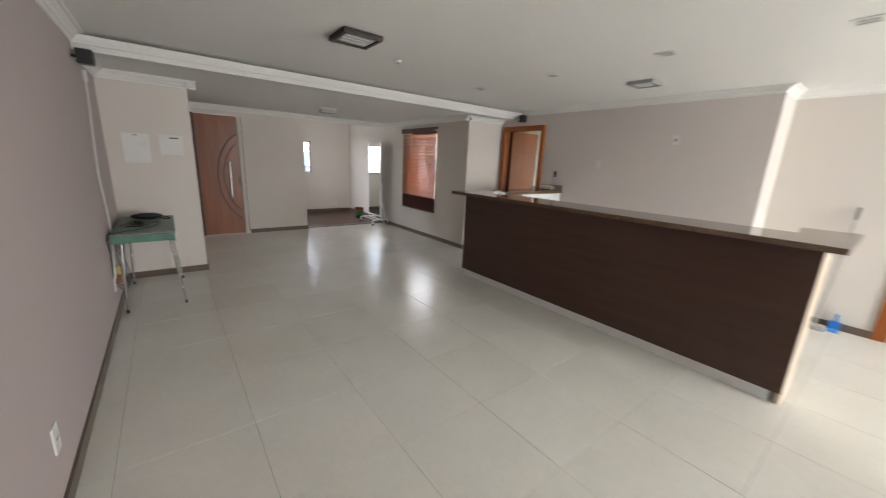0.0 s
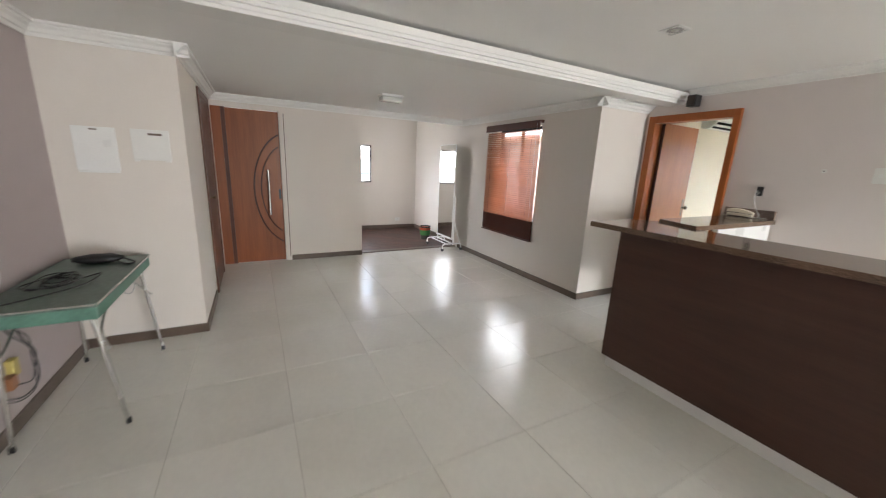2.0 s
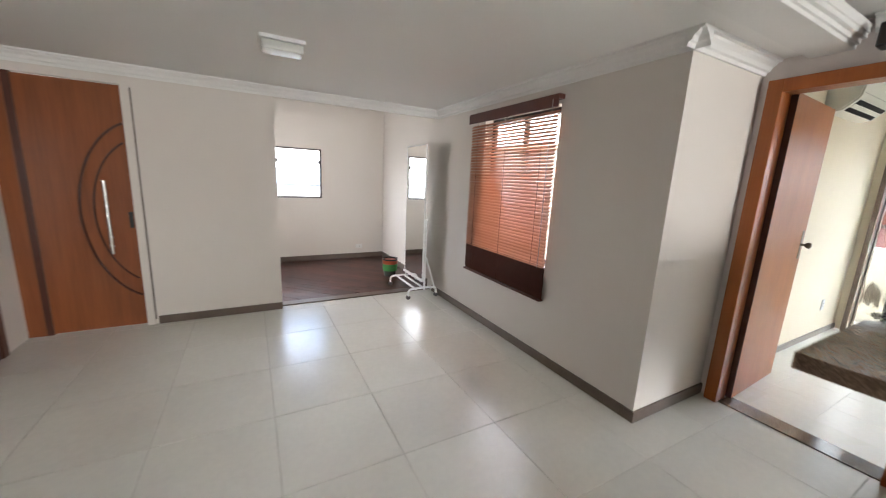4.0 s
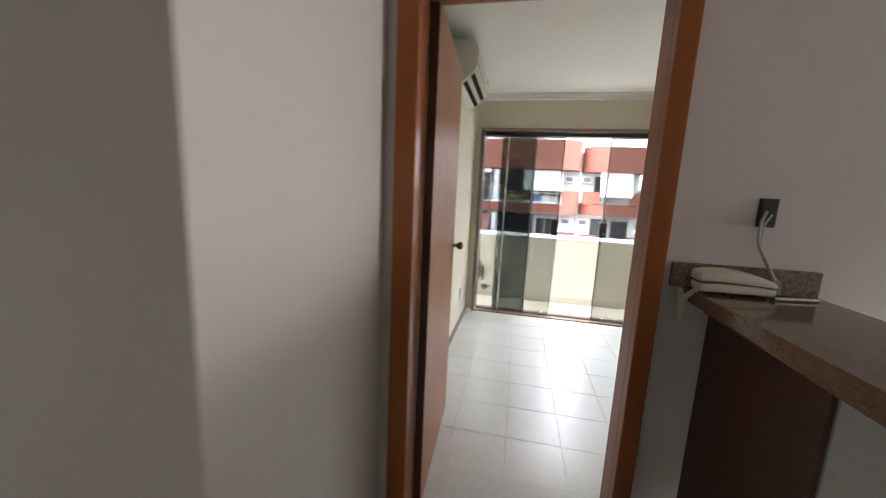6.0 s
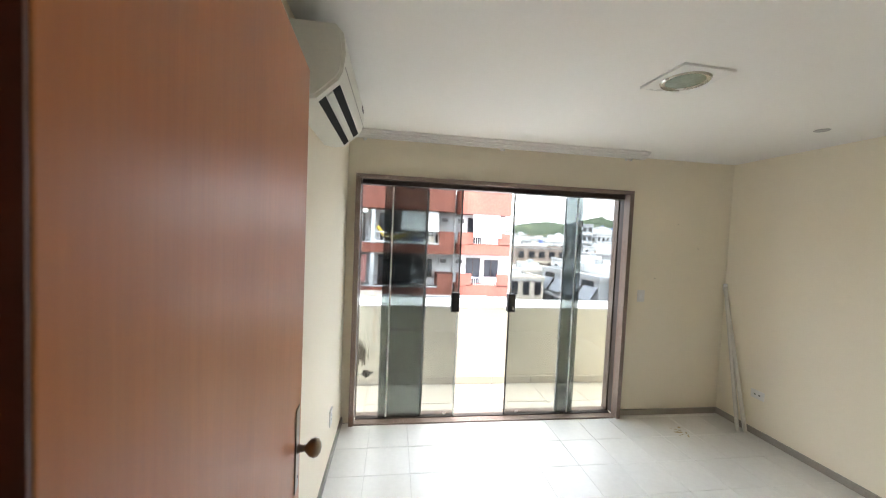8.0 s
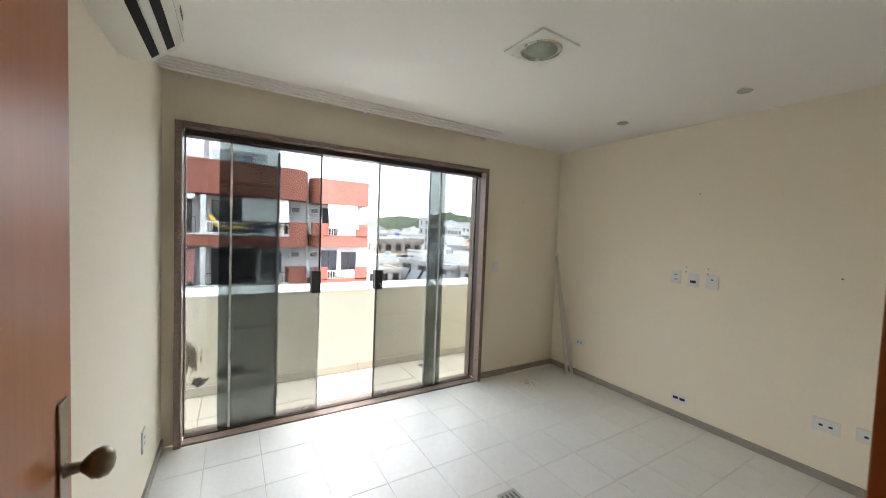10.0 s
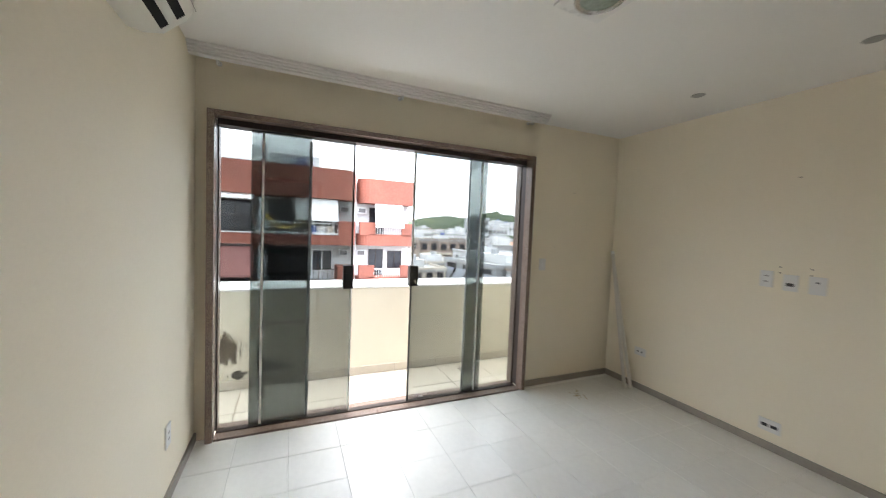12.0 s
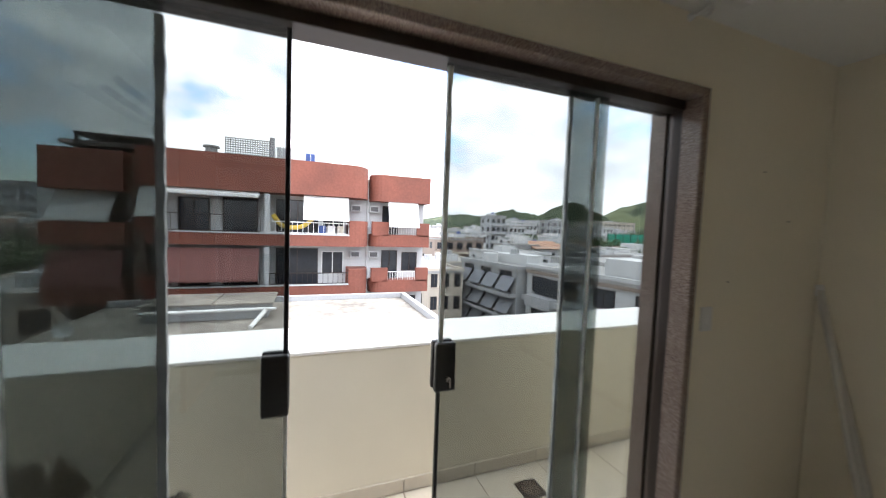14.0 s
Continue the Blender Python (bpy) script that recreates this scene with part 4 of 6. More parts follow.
pa = thing("plug_adapter", (-4.535, -0.27, 0.26), "brown and yellow plug adapter on the rose-grey wall", "plug")
part("body", box(-4.5575, -4.512, -0.335, -0.275, 0.255, 0.325, 0.006), M["plug_brown"], pa, "brown plastic plug")
part("cap", box(-4.5575, -4.522, -0.270, -0.215, 0.300, 0.395, 0.006), M["yellow"], pa, "yellowed plastic plug")
part("lead", pipe(curve([(-4.515, -0.30, 0.27), (-4.50, -0.20, 0.235), (-4.53, -0.08, 0.25), (-4.54, -0.02, 0.33), (-4.545, -0.10, 0.45), (-4.54, -0.16, 0.56)]), 0.0035, 6), M["black"], pa)
cl = thing("loose_cable", (-4.55, -0.40, 0.2), "grey cables hanging below the table", "cable", move=(0.04, 0.11, 0.02))
part("strand", pipe(curve([(-4.585, -0.56, 0.27), (-4.52, -0.46, 0.20), (-4.50, -0.33, 0.24), (-4.52, -0.30, 0.40), (-4.56, -0.38, 0.55), (-4.58, -0.30, 0.66)]), 0.004, 6), M["cable_dark"], cl)
part("strand", pipe(curve([(-4.585, -0.55, 0.25), (-4.55, -0.42, 0.16), (-4.53, -0.30, 0.18), (-4.55, -0.24, 0.33), (-4.52, -0.31, 0.48), (-4.56, -0.42, 0.60)]), 0.0035, 6), M["cable_dark"], cl)
part("strand", pipe(curve([(-4.30, 0.36, 0.62), (-4.28, 0.35, 0.48), (-4.24, 0.37, 0.45), (-4.21, 0.36, 0.52), (-4.22, 0.34, 0.63)]), 0.004, 6), M["cable"], cl)
cc = thing("wall_cable", (-4.60, -0.4, 0.8), "pale cable running down the rose-grey wall", "cable", move=(0.052, 0.11, 0.02))
part("upper_run", pipe(curve([(-4.602, -0.14, 2.05), (-4.601, -0.15, 1.92), (-4.601, -0.33, 1.45), (-4.601, -0.39, 1.22), (-4.600, -0.33, 1.0), (-4.600, -0.27, 0.82), (-4.590, -0.40, 0.66), (-4.598, -0.52, 0.40), (-4.599, -0.555, 0.31)]), 0.008, 8), M["white_plastic"], cc)
part("junction", box(-4.609, -4.585, -0.18, -0.11, 2.03, 2.12, 0.006), M["white_plastic"], cc)


def speaker(at, way, yaw):
    t = thing("speaker", at, "small black wall loudspeaker under the ceiling", "speaker", "wall speakers")
    x, y, z = at
    part("cabinet", box(x - 0.05, x + 0.05, y - 0.045, y + 0.045, z, z + 0.11, 0.008), M["black"], t)
    part("bracket", rod((x, y, z + 0.055), (x + way * 0.085, y, z + 0.055), 0.012), M["alu"], t)
    part("grille", box(x - way * 0.051, x - way * 0.054, y - 0.036, y + 0.036, z + 0.01, z + 0.10, 0.001), M["alu"], t)
    return t


speaker((-4.478, -0.50, 2.12), -1, 20)
speaker((0.70, -0.53, 2.195), 1, -20)


def spot(at, w=0.10):
    t = thing("ceiling_spot", at, "small square recessed ceiling spotlight", "ceiling light", "recessed spotlights")
    x, y, z = at
    bm = bmesh.new()
    h = w / 2
    for a in ((x - h, x + h, y - h, y - h * 0.72), (x - h, x + h, y + h * 0.72, y + h), (x - h, x - h * 0.72, y - h * 0.72, y + h * 0.72), (x + h * 0.72, x + h, y - h * 0.72, y + h * 0.72)):
        box(*a, z - 0.006, z, 0.0015, bm=bm)
    part("frame", bm, M["white_metal"], t)
    part("reflector", turned([(h * 0.70, -0.002), (h * 0.70, 0.0), (h * 0.35, 0.0)], (x, y, z - 0.001), 20), M["lamp_grey"], t)
    part("bulb", turned([(0.001, -0.012), (h * 0.25, -0.010), (h * 0.34, -0.003), (h * 0.34, 0.0)], (x, y, z - 0.001), 16), M["lamp_glass"], t)
    return t


for px, py in ((-0.95, -1.26), (-0.94, -2.28), (-0.95, -3.32), (-0.87, -4.32)):
    spot((px, py, ZM), 0.13)


def panel_lamp(at, w, frame_mat, label):
    t = thing("ceiling_lamp", at, label, "ceiling light", "square ceiling lamps")
    x, y, z = at
    h = w / 2
    bm = bmesh.new()
    for a in ((x - h, x + h, y - h, y - h * 0.82), (x - h, x + h, y + h * 0.82, y + h), (x - h, x - h * 0.82, y - h * 0.82, y + h * 0.82), (x + h * 0.82, x + h, y - h * 0.82, y + h * 0.82)):
        box(*a, z - 0.035, z, 0.003, bm=bm)
    part("frame", bm, frame_mat, t)
    part("diffuser", box(x - h * 0.815, x + h * 0.815, y - h * 0.815, y + h * 0.815, z - 0.025, z - 0.004, 0.002), M["lamp_grey"], t)
    for k in (-0.4, 0.0, 0.4):
        part("tube", rod((x - h * 0.7, y + k * h, z - 0.027), (x + h * 0.7, y + k * h, z - 0.027), 0.006), M["lamp_glass"], t)
    return t


panel_lamp((-2.84, -1.92, ZM), 0.30, M["alu"], "dark-framed square ceiling lamp, switched off")
panel_lamp((-0.12, -2.80, ZM), 0.24, M["lamp_grey"], "grey square ceiling lamp, switched off")
lm = thing("ceiling_lamp", (-1.87, 1.53, ZL), "rectangular white ceiling lamp, switched off", "ceiling light", move=(0.02, -0.08, 0))
part("housing", box(-2.00, -1.74, 1.45, 1.61, ZL - 0.022, ZL, 0.003), M["white_metal"], lm)
part("diffuser", box(-1.99, -1.75, 1.46, 1.60, ZL - 0.078, ZL - 0.0225, 0.016), M["lamp_glass"], lm)
sn = thing("smoke_sensor", (-2.28, -1.58, ZM), "small round ceiling sensor", "sensor")
part("disc", turned([(0.001, -0.022), (0.028, -0.020), (0.032, -0.005), (0.032, 0.0)], (-2.28, -1.58, ZM), 20), M["white_plastic"], sn)
part("lens", turned([(0.001, -0.028), (0.008, -0.026), (0.008, -0.021)], (-2.28, -1.58, ZM), 12), M["black"], sn)

# mop and dustpan beside the far wall
mp = thing("mop", (1.10, -4.44, 0), "grey mop handle leaning on the wall", "mop", move=(0.08, 0.06, 0))
part("pole", rod((1.02, -4.42, 0.05), (1.17, -4.465, 1.24), 0.011), M["cable"], mp)
part("grip", rod((1.158, -4.461, 1.14), (1.172, -4.4655, 1.26), 0.014), M["cable_dark"], mp)
part("head", box(0.96, 1.08, -4.50, -4.34, 0.0, 0.05, 0.012), M["cable"], mp)
dp = thing("dustpan", (1.12, -4.56, 0), "bright blue plastic dustpan on the floor", "dustpan", move=(0.08, 0.08, 0))
part("pan", prism([(1.05, 0.0), (1.18, 0.0), (1.18, 0.09), (1.165, 0.09), (1.16, 0.015), (1.05, 0.008)], "y", -4.61, -4.53), M["blue"], dp)
part("handle", box(1.165, 1.185, -4.58, -4.56, 0.09, 0.17, 0.004), M["blue"], dp)

# window with a wooden venetian blind
nb = thing("neighbour_house", (11, 20, -13), "brown rendered neighbouring house seen between the blind slats", "building")
part("wall", box(8, 14, 9.0, 32, -13, 2.75), M["brown_render"], nb)
part("roof_edge", box(7.7, 14.2, 8.9, 32.2, 2.75, 2.95, 0.03), M["roof_tile"], nb)
for y in (11.5, 14.5, 17.5, 20.5):
    part("window", box(7.96, 8.02, y, y + 1.3, 0.4, 1.6), M["dark_window"], nb)
w1 = thing("window_1", (0.08, 1.37, 0.80), "aluminium sliding window behind the blind", "window", kind="structure")
for y0, y1 in ((0.88, 0.92), (1.35, 1.39), (1.82, 1.86)):
    part("frame", box(0.09, 0.13, y0, y1, 0.80, 2.06, 0.003), M["alu"], w1)
part("frame", box(0.089, 0.131, 0.92, 1.82, 0.80, 0.84, 0.003), M["alu"], w1)
part("frame", box(0.089, 0.131, 0.92, 1.82, 2.02, 2.06, 0.003), M["alu"], w1)
for y0, y1 in ((0.92, 1.35), (1.39, 1.82)):
    p_ = part("pane", box(0.108, 0.112, y0, y1, 0.84, 2.02), M["glass_clear"], w1)
    p_.visible_shadow = False
bl = thing("venetian_blind", (-0.03, 1.45, 0.54), "red-brown wooden venetian blind, slats half open", "blind", move=(0, -0.010, -0.018))
part("headrail", box(-0.07, -0.008, 0.855, 2.045, 2.10, 2.135, 0.004), M["slat_dark"], bl)
part("valance", box(-0.078, -0.071, 0.85, 2.05, 2.04, 2.13, 0.002), M["slat_dark"], bl)
slat_mesh = finish("slat", prism([(-0.021, -0.0012), (-0.011, 0.0014), (0.0, 0.0022), (0.011, 0.0014), (0.021, -0.0012), (0.011, 0.0), (0.0, 0.0008), (-0.011, 0.0)], "y", -0.585, 0.585), M["slat"])
n_open = 44
for k in range(n_open):
    s_ = new("slat", slat_mesh)
    s_.parent = bl
    z = 2.015 - k * (2.015 - 0.835) / (n_open - 1)
    s_.location = Vector((-0.038 + random.uniform(-0.001, 0.001), 1.45 + random.uniform(-0.003, 0.003), z)) - BASE[bl.name]
    s_.rotation_euler = (random.uniform(-0.003, 0.003), radians(-40 + random.uniform(-1.5, 1.5)), 0)
stack_mesh = slat_mesh.copy()
stack_mesh.materials[0] = M["slat_dark"]
for k in range(24):
    s_ = new("slat", stack_mesh)
    s_.parent = bl
    s_.location = Vector((-0.038, 1.45 + random.uniform(-0.004, 0.004), 0.815 - k * 0.0108)) - BASE[bl.name]
    s_.rotation_euler = (0, radians(68), 0)
part("bottom_rail", box(-0.062, -0.014, 0.865, 2.035, 0.543, 0.56, 0.004), M["slat_dark"], bl)
for y in (1.0, 1.45, 1.9):
    part("ladder_cord", rod((-0.063, y, 0.56), (-0.063, y, 2.10), 0.0014, seg=5), M["slat_dark"], bl)
part("pull_cord", pipe(curve([(-0.082, 0.90, 2.10), (-0.083, 0.90, 1.5), (-0.082, 0.895, 1.0), (-0.082, 0.90, 0.82)]), 0.002, 5), M["cable"], bl)

# mirror on a white wheeled rack
rk = thing("mirror_rack", (-0.19, 3.13, 0), "tall mirror in a white wheeled tubular rack", "mirror", move=(0, -0.25, 0))
mx = -0.24
part("mirror", box(mx - 0.003, mx + 0.003, 2.94, 3.50, 0.22, 1.85), M["mirror"], rk)
for y in (2.915, 3.525):
    part("post", rod((mx + 0.02, y, 0.10), (mx + 0.02, y, 0.98), 0.012, seg=12), M["white_metal"], rk)
part("base_tube", rod((mx, 2.90, 0.13), (mx, 3.54, 0.13), 0.012), M["white_metal"], rk)
part("mirror_edge", box(mx - 0.006, mx + 0.012, 2.925, 2.939, 0.22, 1.855, 0.002), M["white_metal"], rk)
part("mirror_edge", box(mx - 0.006, mx + 0.012, 3.501, 3.512, 0.22, 1.855, 0.002), M["white_metal"], rk)
part("mirror_edge", box(mx - 0.006, mx + 0.012, 2.9395, 3.5005, 1.851, 1.862, 0.002), M["white_metal"], rk)
part("ledge", box(mx - 0.02, mx + 0.02, 2.92, 3.52, 0.196, 0.219, 0.003), M["white_metal"], rk)
part("back_board", box(mx + 0.004, mx + 0.012, 2.94, 3.50, 0.22, 1.85), M["white_metal"], rk)
for y in (2.90, 3.54):
    part("foot_tube", pipe(curve([(mx - 0.20, y, 0.06), (mx - 0.18, y, 0.12), (mx - 0.05, y, 0.13), (mx + 0.15, y, 0.12), (mx + 0.18, y, 0.06)], 5), 0.013, 8), M["white_metal"], rk)
    for x in (mx - 0.20, mx + 0.18):
        part("caster", rod((x, y - 0.012, 0.027), (x, y + 0.012, 0.027), 0.027, seg=16), M["cable_dark"], rk)
        part("caster_fork", box(x - 0.01, x + 0.01, y - 0.017, y + 0.017, 0.045, 0.065, 0.003), M["white_metal"], rk)
part("cross_tube", rod((mx - 0.10, 2.90, 0.12), (mx - 0.10, 3.54, 0.12), 0.012), M["white_metal"], rk)
part("brace", rod((mx + 0.15, 2.90, 0.13), (mx + 0.03, 2.905, 0.50), 0.010), M["white_metal"], rk)
part("brace", rod((mx + 0.15, 3.54, 0.13), (mx + 0.03, 3.535, 0.50), 0.010), M["white_metal"], rk)
bk = thing("flower_pot", (-0.02, 4.35, 0), "dark pot with a green and red band", "pot", move=(-0.26, -0.60, 0))
smooth(part("pot", turned([(0.001, 0), (0.085, 0.0), (0.10, 0.10), (0.112, 0.26), (0.118, 0.27), (0.105, 0.265), (0.10, 0.2), (0.001, 0.19)], (-0.02, 4.35, 0), 24), M["pot_dark"], bk))
part("band", turned([(0.1035, 0.09), (0.108, 0.09), (0.1125, 0.19), (0.108, 0.19)], (-0.02, 4.35, 0), 24), M["pot_green"], bk)
part("band", turned([(0.1095, 0.192), (0.113, 0.192), (0.1155, 0.245), (0.111, 0.245)], (-0.02, 4.35, 0), 24), M["pot_red"], bk)

# hall window and the blue-roofed house beyond it
bh = thing("blue_roof_house", (2.5, 32, -13), "low pale house with a blue metal roof", "building")
part("wall", box(-14, 14, 30, 36, -13, 0.55), M["grey_render"], bh)
part("roof", prism([(29.7, 0.55), (33.0, 1.75), (36.3, 0.55)], "x", -1.5, 12.0), M["blue_roof"], bh)
part("ridge_cap", box(-1.5, 12.0, 32.9, 33.1, 1.74, 1.80), M["white_metal"], bh)
w2 = thing("window_2", (-1.38, 5.15, 1.06), "small hall window with a dark aluminium frame", "window", kind="structure")
for a in ((-1.733, -1.708, 1.064, 1.857), (-1.045, -1.02, 1.064, 1.857), (-1.708, -1.045, 1.064, 1.089), (-1.708, -1.045, 1.832, 1.857)):
    part("frame", box(a[0], a[1], 5.085, 5.125, a[2], a[3], 0.003), M["alu"], w2)
p_ = part("pane", box(-1.708, -1.045, 5.103, 5.107, 1.089, 1.832), M["glass_clear"], w2)
p_.visible_shadow = False
part("latch", box(-1.075, -1.045, 5.07, 5.102, 1.62, 1.68, 0.004), M["black"], w2)
part("latch", box(-1.708, -1.673, 5.07, 5.102, 1.62, 1.68, 0.004), M["black"], w2)

# diagonal parquet boards of the hall, cut at its edges

def clip_poly(poly, x0, x1, y0, y1):
    """A flat polygon cut to a rectangle."""
    for n, s, lim in ((0, 1, x0), (0, -1, -x1), (1, 1, y0), (1, -1, -y1)):
        out = []
        for i, p in enumerate(poly):
            q = poly[(i + 1) % len(poly)]
            a, b = s * p[n] - lim, s * q[n] - lim
            if a >= 0:
                out.append(p)
            if a * b < 0:
                t = a / (a - b)
                out.append((p[0] + t * (q[0] - p[0]), p[1] + t * (q[1] - p[1])))
        poly = out
        if len(poly) < 3:
            return []
    return poly


random.seed(11)
c45 = math.sqrt(0.5)
for i in range(-14, 46):
    for j in range(-8, 12):
        u0, u1 = i * 0.10 + 0.001, i * 0.10 + 0.099
        v0 = j * 0.62 + (i % 3) * 0.21
        v1 = v0 + 0.618
        quad = [((u + v) * c45 - 2.74, (u - v) * c45 + 3.08) for u, v in ((u0, v0), (u1, v0), (u1, v1), (u0, v1))]
        cut = clip_poly(quad, -2.73, 0.04, 3.068, 5.07)
        if len(cut) < 3:
            continue
        area = abs(sum(a[0] * b[1] - a[1] * b[0] for a, b in zip(cut, cut[1:] + cut[:1]))) / 2
        if area > 0.004:
            part("board", prism(cut, "z", -0.0035, 0.004 + random.uniform(-0.0006, 0.0006)), M["parquet"], floor_hall)

# ---------------------------------------------------------------- bedroom things
sd = thing("sliding_door", (3.78, -1.27, 0), "four-leaf smoked glass sliding door in a brown granite surround", "glass door")
YA, YB = -0.022, -2.523
part("casing", box(3.68, 3.765, YA, YA - 0.04, 0, 2.14, 0.003), M["granite_red"], sd)
part("casing", box(3.68, 3.765, YB, YB + 0.04, 0, 2.14, 0.003), M["granite_red"], sd)
part("casing", box(3.68, 3.765, YA - 0.0405, YB + 0.0405, 2.105, 2.14, 0.003), M["granite_red"], sd)
part("reveal", box(3.83, 3.905, YA - 0.024, YA - 0.045, 0, 2.105, 0.002), M["granite_red"], sd)
part("reveal", box(3.83, 3.905, YB + 0.024, YB + 0.05, 0, 2.105, 0.002), M["granite_red"], sd)
part("side_channel", box(3.766, 3.829, YA - 0.024, YA - 0.038, 0.02, 2.105), M["alu"], sd)
part("side_channel", box(3.766, 3.829, YB + 0.024, YB + 0.038, 0.02, 2.105), M["alu"], sd)
part("head_track", box(3.745, 3.85, YA - 0.047, YB + 0.052, 2.066, 2.104, 0.003), M["alu"], sd, "dark brown aluminium head track")
part("sill", box(3.70, 3.905, YA - 0.042, YB + 0.042, -0.02, 0.012, 0.003), M["granite_red"], sd, "brown granite sill")
part("floor_track", box(3.775, 3.825, YA - 0.047, YB + 0.052, 0.0125, 0.02), M["alu"], sd)


def leaf_pane(x, y0, y1, name="pane"):
    p = part(name, box(x - 0.004, x + 0.004, y0, y1, 0.022, 2.075), M["glass_grey"], sd)
    p.visible_shadow = False
    return p


def worn_strip(x, y, w, z0, z1, mat, parent, seed):
    """An uneven strip of old sealant along the edge of a pane."""
    rnd = random.Random(seed)
    bm = bmesh.new()
    z, last = z0, None
    while z < z1 + 0.001:
        a, b = y - w / 2 - rnd.uniform(0, 0.35) * w, y + w / 2 + rnd.uniform(0, 0.35) * w
        row = [bm.verts.new((x + d, yy, min(z, z1))) for d, yy in ((-0.0065, a), (-0.0065, b), (0.0065, b), (0.0065, a))]
        if last:
            for k in range(4):
                bm.faces.new((last[k], last[(k + 1) % 4], row[(k + 1) % 4], row[k]))
        else:
            bm.faces.new(row)
        last = row
        z += rnd.uniform(0.02, 0.055)
    bm.faces.new(last)
    return part("sealant", bm, mat, parent)


XS, XF = 3.785, 3.812
fl = leaf_pane(XF, -0.062, -0.642)
worn_strip(XF, -0.637, 0.016, 0.03, 2.064, M["seal"], fl, 1)
sl = leaf_pane(XS, -0.260, -0.945)
worn_strip(XS, -0.332, 0.010, 0.03, 2.064, M["seal"], sl, 2)
part("edge_profile", box(XS - 0.006, XS + 0.006, -0.934, -0.947, 1.0, 2.065, 0.002), M["black"], sl)
part("edge_profile", box(XS - 0.006, XS + 0.006, -0.936, -0.947, 0.025, 0.999, 0.002), M["seal"], sl)
sr = leaf_pane(XS, -1.410, -2.090)
part("edge_profile", box(XS - 0.006, XS + 0.006, -1.412, -1.424, 0.025, 1.0, 0.002), M["black"], sr)
worn_strip(XS, -1.420, 0.011, 1.001, 2.064, M["seal"], sr, 3)
worn_strip(XS, -2.035, 0.007, 0.03, 2.064, M["seal"], sr, 4)
fr_ = leaf_pane(XF, -1.927, -2.474)
worn_strip(XF, -1.932, 0.010, 0.03, 2.064, M["seal"], fr_, 5)
# no real leaves: extra panes added to darken the two overlaps
for y0, y1 in ((-0.266, -0.630), (-1.94, -2.085)):
    p_ = part("pane", box(3.796, 3.801, y0, y1, 0.022, 2.07), M["glass_overlap"], sd, "added pane that darkens the overlap of two leaves")
    p_.visible_shadow = False
for y, z0, z1, pane in ((-0.914, 0.975, 1.155, sl), (-1.432, 0.983, 1.150, sr)):
    part("handle", box(XS - 0.030, XS - 0.0065, y - 0.037, y + 0.037, z0, z1, 0.009, seg=3), M["black"], pane, "black plastic pull handle")
    part("handle", box(XS + 0.0065, XS + 0.030, y - 0.037, y + 0.037, z0, z1, 0.009, seg=3), M["black"], pane, "black plastic pull handle")
part("lock", rod((XS - 0.030, -1.437, 1.03), (XS - 0.044, -1.437, 1.03), 0.009, seg=14), M["chrome"], sr, "small chrome lock")
part("key", box(XS - 0.060, XS - 0.044, -1.434, -1.440, 1.01, 1.034, 0.001), M["chrome"], sr)
for y in (-0.84, -1.52):
    part("smear", box(XS - 0.0052, XS - 0.0045, y, y - 0.03, 0.012 + 0.03, 0.05), M["seal"], sd)

# air conditioner above the open door
ac = thing("air_conditioner", (2.36, 0.05, 2.13), "white split air conditioner with dark louvre slots", "air conditioner")
prof = [(0.049, 2.40), (-0.12, 2.40), (-0.148, 2.37), (-0.158, 2.30), (-0.150, 2.235), (-0.135, 2.205), (-0.06, 2.135), (0.0, 2.125), (0.049, 2.135)]
body = prism(prof, "x", 2.00, 2.75)
bmesh.ops.bevel(body, geom=[e for e in body.edges if abs((e.verts[0].co - e.verts[1].co).x) < 1e-4], offset=0.012, segments=2, affect="EDGES")
smooth(part("casing", body, M["ac_white"], ac), 30)


def ac_slot(u0, u1, mat, name, lift=0.0):
    a, b = Vector((0, -0.135, 2.205)), Vector((0, -0.06, 2.135))
    n_ = Vector((0, -0.68, -0.73)) * (0.002 + lift)
    p, q = a.lerp(b, u0) + n_, a.lerp(b, u1) + n_
    return part(name, prism([(p.y, p.z), (q.y, q.z), (q.y + 0.004, q.z + 0.006), (p.y + 0.004, p.z + 0.006)], "x", 2.05, 2.70), mat, ac)


# black strips on the casing put the outlets' inner shade into colour
ac_slot(0.02, 0.35, M["slot_shade"], "air_slot_shade")
ac_slot(0.37, 0.66, M["ac_white"], "louvre", 0.004)
ac_slot(0.68, 1.0, M["slot_shade"], "air_slot_shade")
part("front_seam", box(2.005, 2.745, -0.1595, -0.1575, 2.246, 2.249), M["cable"], ac)
part("display", box(2.62, 2.70, -0.1600, -0.1575, 2.31, 2.33), M["cable_dark"], ac)
wr = thing("loose_wire", (1.80, 0.045, 2.05), "short grey wire sticking out of the cream wall", "wire")
part("strand", pipe(curve([(1.76, 0.049, 2.13), (1.80, 0.035, 2.10), (1.86, 0.030, 2.05), (1.95, 0.040, 1.97), (1.99, 0.030, 1.95)]), 0.0025, 6), M["cable"], wr)

# ceiling lamp with round glass in a square plate
bl2 = thing("ceiling_lamp", (2.235, -1.70, ZB), "square white ceiling plate with a round glass lamp", "ceiling light")
pl_ = bmesh.new()
own = box(-0.135, 0.135, -0.135, 0.135, -0.012, 0.0, 0.003)
